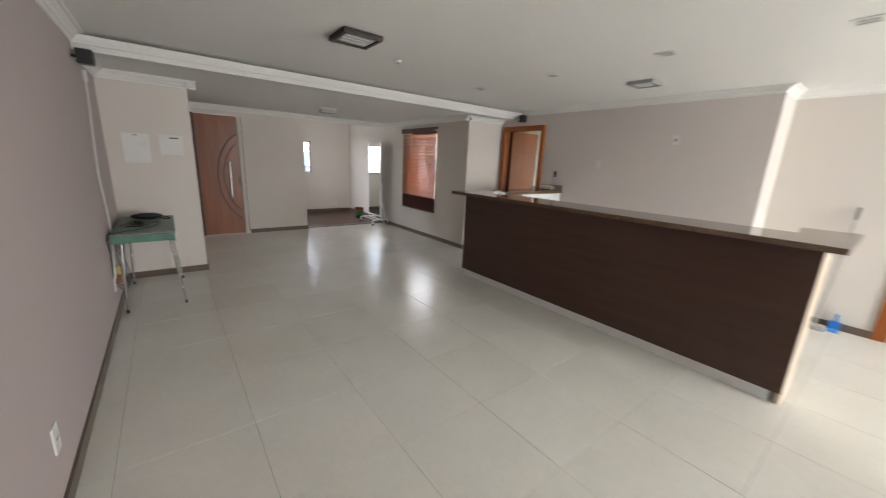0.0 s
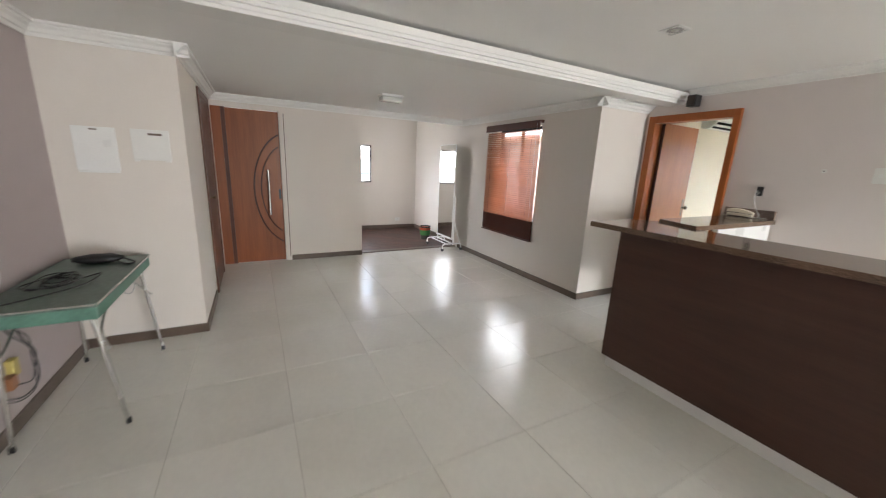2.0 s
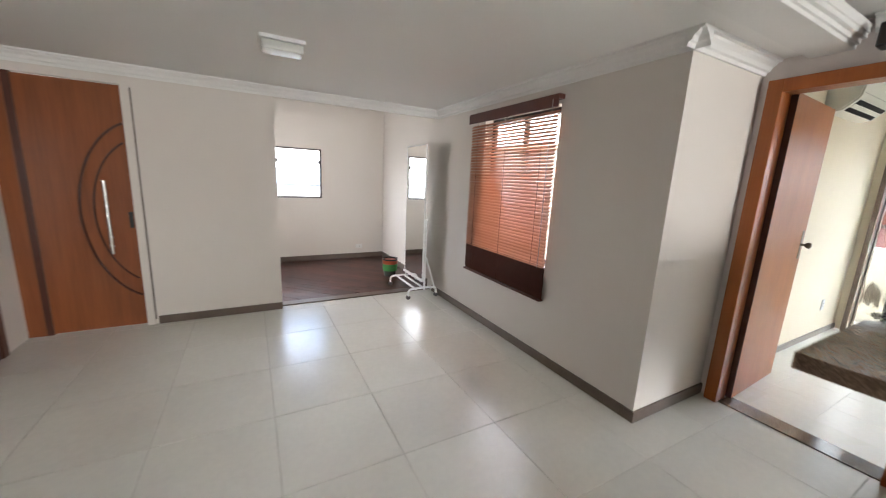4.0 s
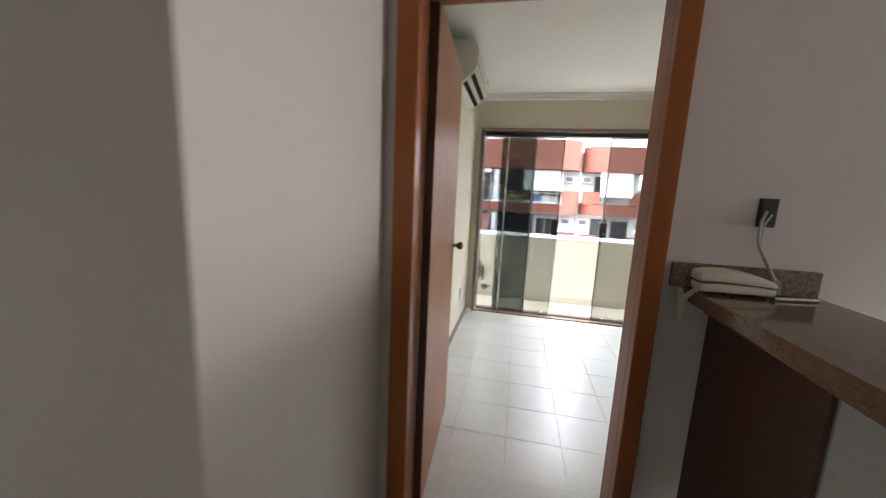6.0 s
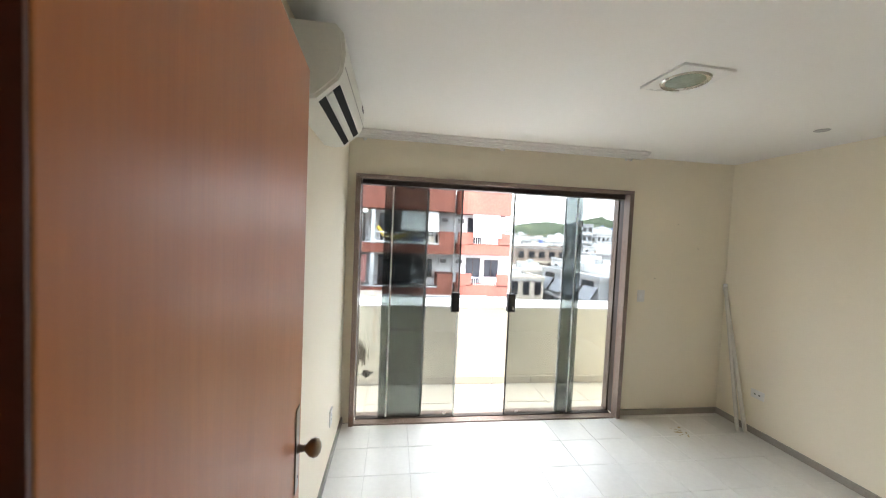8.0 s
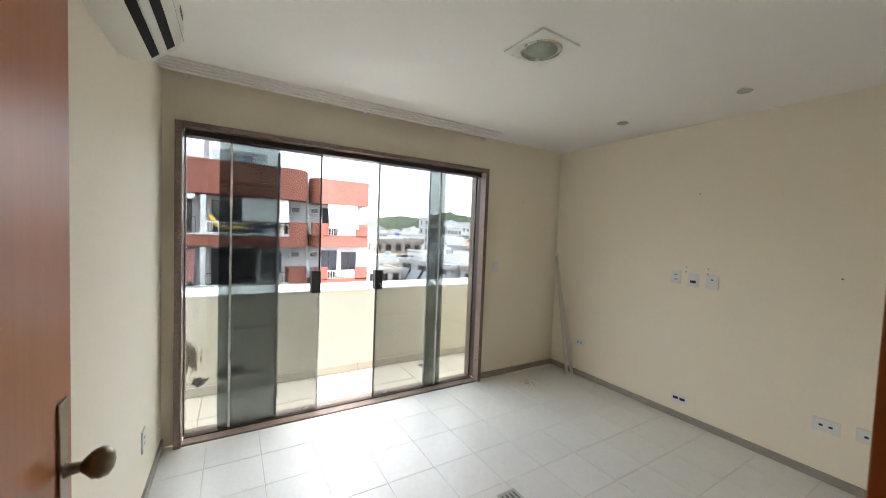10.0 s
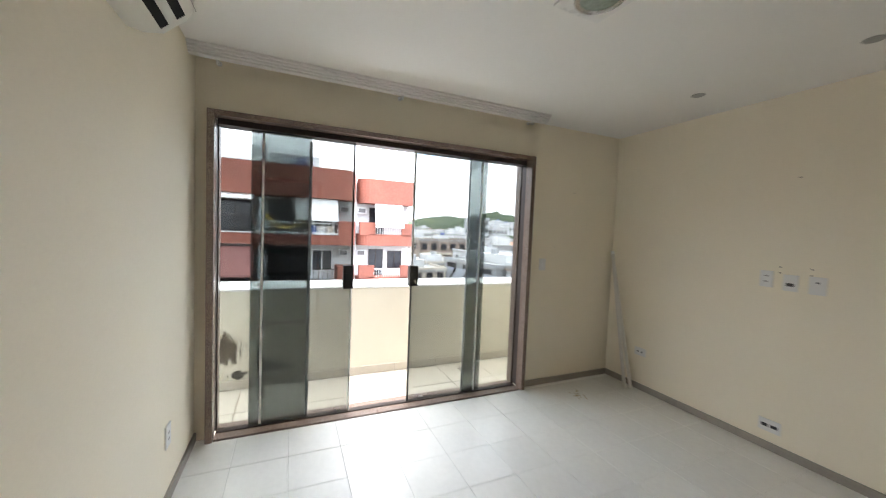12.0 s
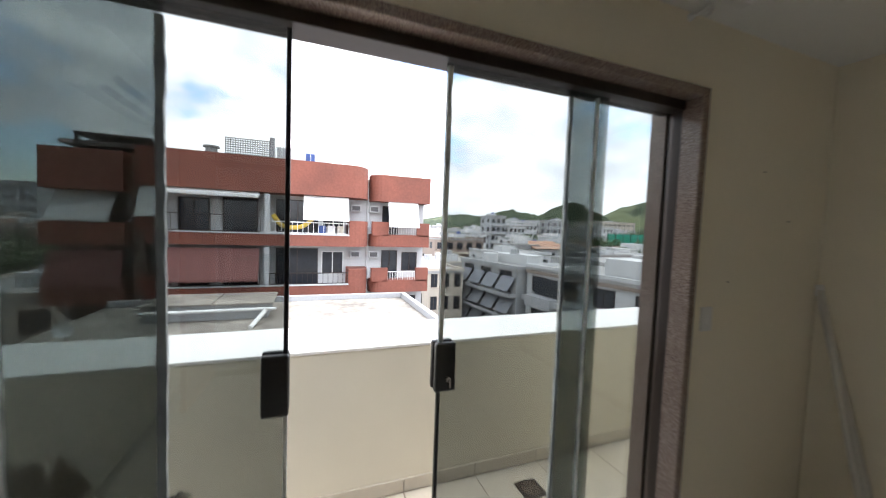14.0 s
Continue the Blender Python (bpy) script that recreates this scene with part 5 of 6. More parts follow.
bmesh.ops.transform(own, matrix=Matrix.Translation((2.235, -1.70, ZB)) @ Matrix.Rotation(radians(2), 4, "Z"), verts=own.verts)
join(pl_, own)
part("plate", pl_, M["white_metal"], bl2)
smooth(part("rim", turned([(0.085, -0.014), (0.10, -0.020), (0.106, -0.013), (0.106, -0.0125), (0.085, -0.0125)], (2.235, -1.70, ZB), 28), M["chrome"], bl2))
smooth(part("glass_bowl", turned([(0.001, -0.020), (0.05, -0.0185), (0.086, -0.0135), (0.088, -0.0125)], (2.235, -1.70, ZB), 28), M["lamp_green"], bl2, "greenish frosted glass"))
for px, py in ((1.872, -3.12), (2.69, -3.12), (1.04, -3.11)):
    t = thing("ceiling_spot", (px, py, ZB), "tiny round recessed bedroom spotlight", "ceiling light", "bedroom spotlights")
    part("rim", turned([(0.022, -0.004), (0.038, -0.004), (0.042, -0.001), (0.042, 0.0), (0.022, 0.0)], (px, py, ZB), 20), M["lamp_grey"], t)
    part("bulb", turned([(0.001, -0.002), (0.021, -0.002), (0.021, 0.0)], (px, py, ZB), 16), M["cable_dark"], t)

# curtain rod brackets
for y in (-0.108, -1.292, -2.49):
    t = thing("curtain_bracket", (XG, y, 2.40), "small cream curtain rod bracket on the wall", "bracket", "curtain brackets", move=(0, 0.03, 0.045))
    part("wall_disc", rod((XG, y, 2.395), (XG - 0.008, y, 2.395), 0.016, seg=14), M["plaster"], t)
    part("arm", pipe(curve([(XG - 0.005, y, 2.395), (XG - 0.045, y, 2.39), (XG - 0.075, y + 0.004, 2.392)], 4), 0.007, 8), M["plaster"], t)
    part("cup", pipe(curve([(XG - 0.07, y, 2.405), (XG - 0.088, y, 2.385), (XG - 0.075, y, 2.368), (XG - 0.055, y, 2.376)], 4), 0.007, 8), M["plaster"], t)

DOUBLE = [(-0.018, 0.018, 0.022, 0.010), (0.018, 0.018, 0.022, 0.010), (-0.018, -0.018, 0.022, 0.010), (0.018, -0.018, 0.022, 0.010)]
plate("wall_socket", (2.432, YR, 1.195), "y", 0.075, 0.115, [(0, 0.022, 0.026, 0.010), (0, -0.018, 0.026, 0.010)], "white double socket on the cream wall", "socket", M["cable"])
plate("wall_socket", (2.300, YR, 1.182), "y", 0.080, 0.110, [(0.0, -0.012, 0.042, 0.022)], "white plate with one dark slot on the cream wall")
plate("wall_socket", (2.165, YR, 1.182), "y", 0.085, 0.115, [(0.0, 0.02, 0.016, 0.010)], "white blank plate on the cream wall")
plate("wall_socket", (2.345, YR, 0.170), "y", 0.125, 0.085, [(-0.026, 0.0, 0.040, 0.022), (0.026, 0.0, 0.040, 0.022)], "white plate with two dark slots low on the wall")
plate("wall_socket", (3.356, YR, 0.361), "y", 0.115, 0.075, [(-0.02, 0, 0.014, 0.012), (0.02, 0, 0.014, 0.012)], "white socket near the leaning poles")
plate("wall_socket", (1.492, YR, 0.356), "y", 0.125, 0.085, [(-0.022, 0, 0.018, 0.014), (0.022, 0, 0.018, 0.014)], "white twin socket low on the cream wall")
plate("wall_socket", (1.323, YR, 0.370), "y", 0.085, 0.085, [(0, 0, 0.018, 0.014)], "white single socket low on the cream wall")
plate("light_switch", (XG, -2.702, 1.162), "-x", 0.072, 0.112, [(0, 0.0, 0.02, 0.045)], "white light switch beside the glass door", "switch", M["white_metal"])
plate("wall_socket", (3.20, 0.05, 0.345), "-y", 0.075, 0.115, [(0, 0.016, 0.02, 0.010), (0, -0.016, 0.02, 0.010)], "white socket low beside the glass door", "socket", M["cable"])
for x, z in ((2.297, 1.89), (2.36, 1.285), (2.36, 1.245), (2.20, 1.285), (2.20, 1.245), (1.477, 1.30)):
    t = thing("wall_plug", (x, YR, z), "small brown drill hole plug in the wall", "wall plug", "drill holes")
    part("plug", rod((x, YR - 0.002, z), (x, YR + 0.003, z), 0.005, seg=8), M["base"], t)
for y, z in ((-3.05, 1.86), (-2.84, 1.33), (-3.28, 1.63)):
    t = thing("wall_plug", (XG, y, z), "small brown drill hole plug in the wall", "wall plug", "drill holes")
    part("plug", rod((XG + 0.002, y, z), (XG - 0.003, y, z), 0.004, seg=8), M["base"], t)

# two white poles leaning in the corner
for k, (a, b) in enumerate((((3.415, -3.50, 0.0), (3.735, -3.598, 1.30)), ((3.390, -3.553, 0.0), (3.738, -3.600, 1.27)))):
    t = thing("leaning_pole", a, "white plastic pole leaning in the room corner", "pole", "leaning poles")
    part("tube", rod(a, b, 0.016, seg=14), M["pole_white"], t)
    part("end_cap", rod(Vector(b) - (Vector(b) - Vector(a)).normalized() * 0.03, b, 0.0175, seg=14), M["plaster"], t)

# floor drain plate, debris
dr = thing("floor_drain", (2.30, -1.72, 0.0), "square steel drain cover in the tiled floor", "drain")
part("cover", box(2.235, 2.365, -1.785, -1.655, 0.0015, 0.004, 0.001), M["steel"], dr)
for k in range(4):
    part("slot", box(2.255, 2.345, -1.765 + k * 0.028, -1.757 + k * 0.028, 0.0042, 0.005), M["cable_dark"], dr)
random.seed(3)
db = bmesh.new()
for k in range(18):
    x, y = 3.43 + random.gauss(0, 0.04), -2.92 + random.gauss(0, 0.03)
    s = random.uniform(0.004, 0.014)
    own = box(x - s, x + s, y - s * 0.35, y + s * 0.35, 0.0012, 0.004)
    bmesh.ops.rotate(own, cent=(x, y, 0), matrix=Matrix.Rotation(random.uniform(0, 3), 3, "Z"), verts=own.verts)
    join(db, own)
tagged(new("debris", finish("debris", db, M["straw"])), "dry straw-coloured scraps on the tiles", "debris", kind="stuff")

# balcony: skirting tiles, drain, grate
bs_mesh = finish("skirting_tile", box(-0.010, 0.0, -0.2385, 0.2385, 0, 0.085, 0.002, seg=1), M["tile_balc"])
for k in range(-8, 7):
    s_ = new("skirting_tile", bs_mesh)
    s_.parent = par
    s_.location = (4.689, -1.08 + 0.48 * (k + 0.5) - 0.48 * 3, -0.08)
dr = thing("balcony_drain", (4.44, -2.27, -0.08), "dark metal drain grate in the balcony tiles", "drain", move=(0.015, -0.05, 0))
part("frame", box(4.365, 4.515, -2.345, -2.195, -0.079, -0.072, 0.002), M["alu"], dr)
part("disc", turned([(0.001, 0.004), (0.055, 0.003), (0.058, 0.0)], (4.44, -2.27, -0.072), 20), M["base"], dr)
for k in range(8):
    a = radians(45 * k)
    part("slot", rod((4.44 + 0.018 * math.cos(a), -2.27 + 0.018 * math.sin(a), -0.067), (4.44 + 0.05 * math.cos(a), -2.27 + 0.05 * math.sin(a), -0.067), 0.0035, seg=6), M["black"], dr)

# ---------------------------------------------------------------- the town outside
GZ = -13.0
gm = bmesh.new()
for k in range(48):
    a, b = 2 * math.pi * k / 48, 2 * math.pi * (k + 1) / 48
    gm.faces.new([gm.verts.new((r * math.cos(t), r * math.sin(t), GZ)) for r, t in ((0.5, a), (4000, a), (4000, b), (0.5, b))])
bmesh.ops.remove_doubles(gm, verts=gm.verts, dist=0.01)
solid("ground", gm, M["asphalt"], "grey ground of the town reaching the horizon", "ground")
solid("own_building", box(-4.7, 3.89, -9.3, 5.2, GZ, -0.25), M["white_render"], "lower storeys of the house walked through", "building")


def rounded(x0, x1, y0, y1, r, corners, seg=6):
    """A plan outline of a rectangle with chosen corners rounded: of (x0,y0), (x1,y0), (x1,y1), (x0,y1)."""
    out = []
    for k, (cx, cy, sx, sy) in enumerate(((x0, y0, 1, 1), (x1, y0, -1, 1), (x1, y1, -1, -1), (x0, y1, 1, -1))):
        if k in corners:
            mx_, my_ = cx + sx * r, cy + sy * r
            a0 = {0: 180, 1: 270, 2: 0, 3: 90}[k]
            out += [(mx_ + r * math.cos(radians(a0 + 90 * q / seg)), my_ + r * math.sin(radians(a0 + 90 * q / seg))) for q in range(seg + 1)]
        else:
            out.append((cx, cy))
    return out


def far_window(parent, x, y0, y1, z0, z1, frame_mat=None, curtain=False):
    """A window set into a wall that faces -x: frame proud of it, dark pane behind, one mullion."""
    bm = bmesh.new()
    t = 0.05
    for a in ((y0, y1, z0, z0 + t), (y0, y1, z1 - t, z1), (y0, y0 + t, z0 + t, z1 - t), (y1 - t, y1, z0 + t, z1 - t), ((y0 + y1) / 2 - t / 2, (y0 + y1) / 2 + t / 2, z0 + t, z1 - t)):
        box(x - 0.06, x + 0.02, *a, bm=bm)
    w = part("window", bm, frame_mat or M["alu"], parent)
    part("pane", box(x - 0.03, x + 0.015, y0 + t, y1 - t, z0 + t, z1 - t), M["dark_window"], w)
    return w


def railing(parent, x, y0, y1, z0, z1, mat, gap=0.14):
    bm = box(x - 0.03, x + 0.03, y0, y1, z1 - 0.05, z1)
    box(x - 0.02, x + 0.02, y0, y1, z0, z0 + 0.04, bm=bm)
    n_ = max(2, int(abs(y1 - y0) / gap))
    for k in range(n_ + 1):
        y = y0 + (y1 - y0) * k / n_
        box(x - 0.012, x + 0.012, y - 0.012, y + 0.012, z0 + 0.04, z1 - 0.05, bm=bm)
    return part("railing", bm, mat, parent)


def awning(parent, x, y0, y1, z_top, z_low, out, mat, scallop=True):
    """A sloping cloth with a scalloped hem."""
    bm = bmesh.new()
    n_ = 24
    rows = []
    for k in range(n_ + 1):
        y = y0 + (y1 - y0) * k / n_
        sag = 0.03 * math.sin(k * 1.7)
        hem = z_low - (0.10 + 0.05 * abs(math.sin(k * math.pi / 2))) if scallop else z_low - 0.05
        rows.append([bm.verts.new(p) for p in ((x, y, z_top), (x - out * 0.5, y, (z_top + z_low) / 2 - 0.02 + sag), (x - out, y, z_low), (x - out - 0.01, y, hem),
                                               (x - out + 0.015, y, hem), (x - out + 0.02, y, z_low - 0.02), (x - out * 0.5, y, (z_top + z_low) / 2 - 0.05 + sag), (x, y, z_top - 0.03))])
    for q, w in zip(rows, rows[1:]):
        for i in range(8):
            bm.faces.new((q[i], q[(i + 1) % 8], w[(i + 1) % 8], w[i]))
    bm.faces.new(rows[0]), bm.faces.new(rows[-1][::-1])
    return part("awning", bm, mat, parent)


def ac_box(parent, x, y, z):
    p = part("ac_unit", box(x - 0.35, x + 0.02, y - 0.3, y + 0.3, z - 0.2, z + 0.2, 0.02), M["white_render"], parent)
    part("grille", box(x - 0.37, x - 0.345, y - 0.22, y + 0.22, z - 0.13, z + 0.13), M["cable_dark"], p)


FX = 23.7
rb = thing("apartment_building", (FX + 6, 1.0, GZ), "red and white apartment building with curved balconies and awnings", "building", move=(0, 0, -0.62))
part("wall", box(FX + 1.0, FX + 13, -8.0, 9.9, GZ, 5.0), M["white_render"], rb)
part("roof", box(FX + 0.9, FX + 13.1, -4.0, 9.9, 5.55, 5.75), M["roof_grey"], rb)
part("chimney", rod((FX + 2.5, 4.15, 5.75), (FX + 2.5, 4.15, 6.25), 0.35, 0.28, 14), M["roof_grey"], rb)
part("chimney_cap", rod((FX + 2.5, 4.15, 6.25), (FX + 2.5, 4.15, 6.34), 0.42, 0.42, 14), M["roof_grey"], rb)
part("pergola", box(FX + 0.6, FX + 3, 6.3, 9.2, 5.95, 6.08), M["alu"], rb)
for y in (6.5, 7.4, 8.3, 9.1):
    part("pergola_post", box(FX + 0.7, FX + 0.8, y, y + 0.1, 5.2, 5.95), M["alu"], rb)
lat = bmesh.new()
for k in range(19):
    box(FX + 1.5, FX + 1.56, 1.1 + k * 0.12, 1.14 + k * 0.12, 5.75, 6.75, bm=lat)
for k in range(9):
    box(FX + 1.5, FX + 1.56, 1.1, 3.3, 5.75 + k * 0.12, 5.79 + k * 0.12, bm=lat)
part("lattice", lat, M["grey_render"], rb)
part("lattice_post", box(FX + 1.4, FX + 1.75, 0.85, 1.1, 5.6, 6.95), M["grey_render"], rb)
part("roof_house", box(FX + 2.5, FX + 6, -2.2, 0.8, 5.7, 6.65), M["white_render"], rb)
railing(rb, FX + 1.6, -1.7, 0.8, 5.7, 6.5, M["white_metal"], 0.3)
part("tank", box(FX + 1.9, FX + 2.5, -1.3, -0.8, 5.7, 6.35), M["cloth_blue"], rb)

# red parapets and balcony fronts, storey by storey
part("parapet", prism(rounded(FX - 0.7, FX + 1.05, -4.3, 6.45, 1.2, (0,)), "z", 3.72, 5.50), M["brick_red"], rb)
part("parapet", prism(rounded(FX - 0.1, FX + 1.05, -8.05, -4.45, 0.8, (3,)), "z", 3.66, 5.22), M["brick_red"], rb)
part("parapet", prism(rounded(FX - 0.5, FX + 1.05, 6.95, 10.1, 0.5, (3,)), "z", 3.35, 5.15), M["brick_red"], rb)
part("recess", box(FX + 0.4, FX + 1.05, 6.45, 6.95, GZ, 5.1), M["brown_render"], rb)
for n_, zt in enumerate((2.25, -0.50, -3.3, -6.1)):
    zb = zt - 1.28
    part("balcony_front", prism(rounded(FX - 0.7, FX - 0.5, -3.15, 6.2, 0.05, ()), "z", zb, zt - 0.68), M["brick_red"], rb)
    part("balcony_front", prism(rounded(FX - 0.7, FX + 1.02, -4.3, -3.15, 1.05, (0,)), "z", zb, zt + 0.18), M["brick_red"], rb)
    part("balcony_front", box(FX - 0.7, FX - 0.5, 5.75, 6.45, zt - 0.68, zt - 0.05), M["brick_red"], rb)
    part("balcony_slab", prism(rounded(FX - 0.5, FX + 1.02, -3.15, 6.45, 0.05, ()), "z", zb, zb + 0.2), M["white_render"], rb)
    part("balcony_front", prism(rounded(FX - 0.1, FX + 1.02, -8.05, -4.45, 0.7, (3,)), "z", zb, zt - 0.55), M["brick_red"], rb)
    part("balcony_front", prism(rounded(FX - 0.1, FX + 0.1, -5.5, -4.5, 0.08, (3,)), "z", zt - 0.62, zt + 0.2), M["brick_red"], rb)
    part("balcony_front", box(FX - 0.1, FX + 0.1, -8.05, -7.25, zt - 0.62, zt + 0.2), M["brick_red"], rb)
    part("balcony_front", prism(rounded(FX - 0.5, FX + 1.02, 6.95, 10.1, 0.4, (3,)), "z", zb - 0.1, zt - 0.35), M["brick_red"], rb)
    part("coping", box(FX - 0.74, FX - 0.46, -3.15, 5.75, zt - 0.68, zt - 0.62), M["white_render"], rb)
    part("pillar", box(FX - 0.62, FX - 0.3, 0.88, 1.12, zt - 0.62, zt + 1.4), M["white_render"], rb)
    railing(rb, FX - 0.6, 1.32, 5.7, zt - 0.6, zt + 0.25, M["alu"], 0.5)
    railing(rb, FX - 0.6, -3.12, 0.86, zt - 0.6, zt + 0.02, M["alu"] if n_ else M["white_metal"], 0.25)
    railing(rb, FX, -7.23, -5.52, zt - 0.6, zt - 0.02, M["white_metal"], 0.15)
    far_window(rb, FX + 1.0, 3.9, 5.3, zb + 0.2, zt + 1.1)
    far_window(rb, FX + 1.0, 1.6, 3.3, zb + 0.2, zt + 1.2)
    far_window(rb, FX + 1.0, -1.55, 0.7, zb + 0.2, zt + 1.25)
    far_window(rb, FX + 1.0, -3.0, -1.75, zt - 0.25, zt + 1.1, M["white_metal"])
    far_window(rb, FX + 1.0, -6.3, -5.3, zb + 0.2, zt + 1.2)
    far_window(rb, FX + 1.0, -7.6, -6.6, zt - 0.1, zt + 1.1)
    far_window(rb, FX + 1.0, 7.4, 9.6, zt - 0.6, zt + 1.0)
    ac_box(rb, FX + 0.95, -3.65, zt + 0.95)
    ac_box(rb, FX + 0.95, -4.75, zt + 0.95)
awning(rb, FX + 0.3, 7.5, 9.7, 3.35, 2.05, 0.9, M["awning_white"])
awning(rb, FX - 0.5, 5.55, 6.35, 3.70, 2.3, 0.7, M["awning_white"], False)
awning(rb, FX - 0.5, 1.35, 5.5, 3.72, 3.52, 0.35, M["awning_white"])
awning(rb, FX - 0.5, -3.1, -0.75, 3.68, 2.42, 0.45, M["awning_white"], False)
awning(rb, FX, -7.3, -5.45, 3.8, 2.2, 0.5, M["awning_white"], False)
awning(rb, FX - 0.5, 1.35, 5.6, 0.80, -0.72, 0.55, M["awning_maroon"])
awning(rb, FX - 0.2, 7.1, 9.8, 0.6, -0.9, 0.5, M["awning_maroon"])
awning(rb, FX - 0.5, 1.35, 5.6, -2.05, -2.35, 0.35, M["awning_white"])
hm = pipe(curve([(FX - 0.45, 0.75, 2.6), (FX - 0.4, 0.3, 2.05), (FX - 0.4, -0.4, 1.95), (FX - 0.4, -0.9, 2.15), (FX - 0.4, -1.3, 2.55)]), 0.12, 8)
part("hammock", hm, M["hammock"], rb)
for k, (y, m_) in enumerate(((-1.5, "cloth_blue"), (-2.0, "awning_white"), (-2.5, "beige_render"))):
    part("laundry", box(FX - 0.42, FX - 0.38, y, y - 0.4, 1.62, 2.1, 0.01), M[m_], rb)
part("downpipe", rod((FX + 0.9, -4.4, GZ), (FX + 0.9, -4.4, 3.8), 0.1, seg=8), M["white_render"], rb)

# flat roof just below the parapet
nr = thing("flat_roof_house", (16, 0, GZ), "low house with a stained white flat roof", "building")
part("wall", box(13.6, 20.6, -5.75, 6.5, GZ, -2.2), M["white_render"], nr)
part("roof", box(13.55, 20.65, -5.8, 6.55, -2.2, -2.1), M["roof_white"], nr, "stained white roof surface")
for a in ((13.55, 20.65, -5.8, -5.55), (20.4, 20.65, -5.55, 6.5), (13.55, 13.8, -5.55, 6.5)):
    part("roof_edge", box(*a, -2.1, -1.85, 0.02), M["grey_render"], nr)
part("roof_box", box(17.5, 19.5, 0.4, 4.3, -2.1, -1.55, 0.03), M["grey_render"], nr)
part("roof_slab", box(17.4, 19.6, 0.2, 2.2, -1.55, -1.48, 0.01), M["roof_white"], nr)
part("roof_slab", box(17.4, 19.6, 2.24, 4.4, -1.55, -1.48, 0.01), M["roof_white"], nr)
part("pipe", rod((17.3, 0.1, -1.7), (17.3, 4.3, -1.72), 0.06), M["white_metal"], nr)
part("pipe", rod((16.0, 0.8, -2.05), (17.4, 0.45, -1.75), 0.08), M["white_metal"], nr)
part("antenna_dish", turned([(0.001, 0.0), (0.12, 0.03), (0.22, 0.1), (0.23, 0.12), (0.12, 0.05), (0.001, 0.02)], (15.5, 5.3, -1.65), 16, "-x"), M["white_metal"], nr)
part("dish_mast", rod((15.5, 5.3, -2.1), (15.5, 5.3, -1.65), 0.03), M["alu"], nr)


def block(name, x0, x1, y0, y1, top, mat, floors, cols, label, storey=2.9, slab=None, side=True, win=None):
    """A plain town building with its storeys, windows on the two faces that are seen, and a roof edge."""
    t = thing(name, ((x0 + x1) / 2, (y0 + y1) / 2, GZ), label, "building", "town buildings")
    part("wall", box(x0, x1, y0, y1, GZ, top), M[mat], t)
    part("roof", box(x0 - 0.1, x1 + 0.1, y0 - 0.1, y1 + 0.1, top, top + 0.25), M["roof_grey"], t)
    rnd = random.Random(int(x0 * 7 + y0 * 3))
    for a in ((x0 - 0.1, x0 + 0.1, y0 - 0.1, y1 + 0.1), (x0 + 0.1, x1, y1 - 0.1, y1 + 0.1), (x0 + 0.1, x1, y0 - 0.1, y0 + 0.1)):
        part("roof_parapet", box(*a, top + 0.25, top + 0.5), M[mat], t)
    hx, hy = x0 + (x1 - x0) * rnd.uniform(0.25, 0.5), y0 + (y1 - y0) * rnd.uniform(0.2, 0.6)
    part("stair_house", box(hx, min(hx + 3.0, x1 - 0.2), hy, hy + 2.6, top + 0.25, top + 1.2), M["white_render"], t)
    part("water_tank", rod((hx + 0.6, hy + 1.2, top + 1.2), (hx + 0.6, hy + 1.2, top + 1.75), 0.5, 0.42, 12), M["cloth_blue" if rnd.random() < 0.35 else "grey_render"], t)
    part("aerial", rod((hx + 0.4, hy + 0.4, top + 1.2), (hx + 0.4, hy + 0.4, top + 2.6), 0.03, seg=5), M["alu"], t)
    for f in range(floors):
        z = top - storey * (f + 1) + 0.9
        for c in range(cols):
            y = y0 + (y1 - y0) * (c + 0.5) / cols
            w = (y1 - y0) / cols * 0.27
            far_window(t, x0 - 0.001, y - w, y + w, z, z + 1.35, win)
        if slab:
            part("floor_band", box(x0 - 0.5, x0 - 0.001, y0, y1, z - 1.0, z - 0.55), M[slab], t)
        if side:
            n_ = max(1, int((x1 - x0) / 4))
            for c in range(n_):
                x = x0 + (x1 - x0) * (c + 0.5) / n_
                bm = box(x - 0.6, x + 0.6, y1 - 0.02, y1 + 0.04, z, z + 1.3)
                part("window", bm, M["dark_window"], t)
    return t


def facing(t, turn):
    """Turns a whole building on its base."""
    t.rotation_euler.z = radians(turn)
    return t


g1 = facing(block("town_building", 30.3, 38.3, -26.4, -16.8, -2.0, "grey_render", 4, 3, "grey building with slanted sun blinds on every floor", 2.0), -83.7)
for f in range(4):
    for c in range(4):
        y = -26.2 + c * 2.35
        awning(g1, 30.25, y, y + 1.9, -2.5 - f * 2.0, -3.65 - f * 2.0, 0.8, M["awning_grey"], False)
    part("floor_band", box(29.5, 30.29, -26.4, -16.8, -4.25 - f * 2.0, -3.95 - f * 2.0), M["grey_render"], g1)
part("roof_tank", box(33, 35, -24.5, -22.8, -1.75, -0.7), M["white_render"], g1)
part("roof_tank", rod((32, -19.8, -1.75), (32, -19.8, -0.8), 0.8, seg=14), M["white_render"], g1)
part("roof_tank", rod((34, -19.8, -1.75), (34, -19.8, -0.8), 0.8, seg=14), M["white_render"], g1)
g2 = facing(block("town_building", 18.9, 26.9, -30.0, -17.3, -1.7, "white_render", 3, 4, "white building with dark roof edge and balcony recesses", 2.7), -84.5)
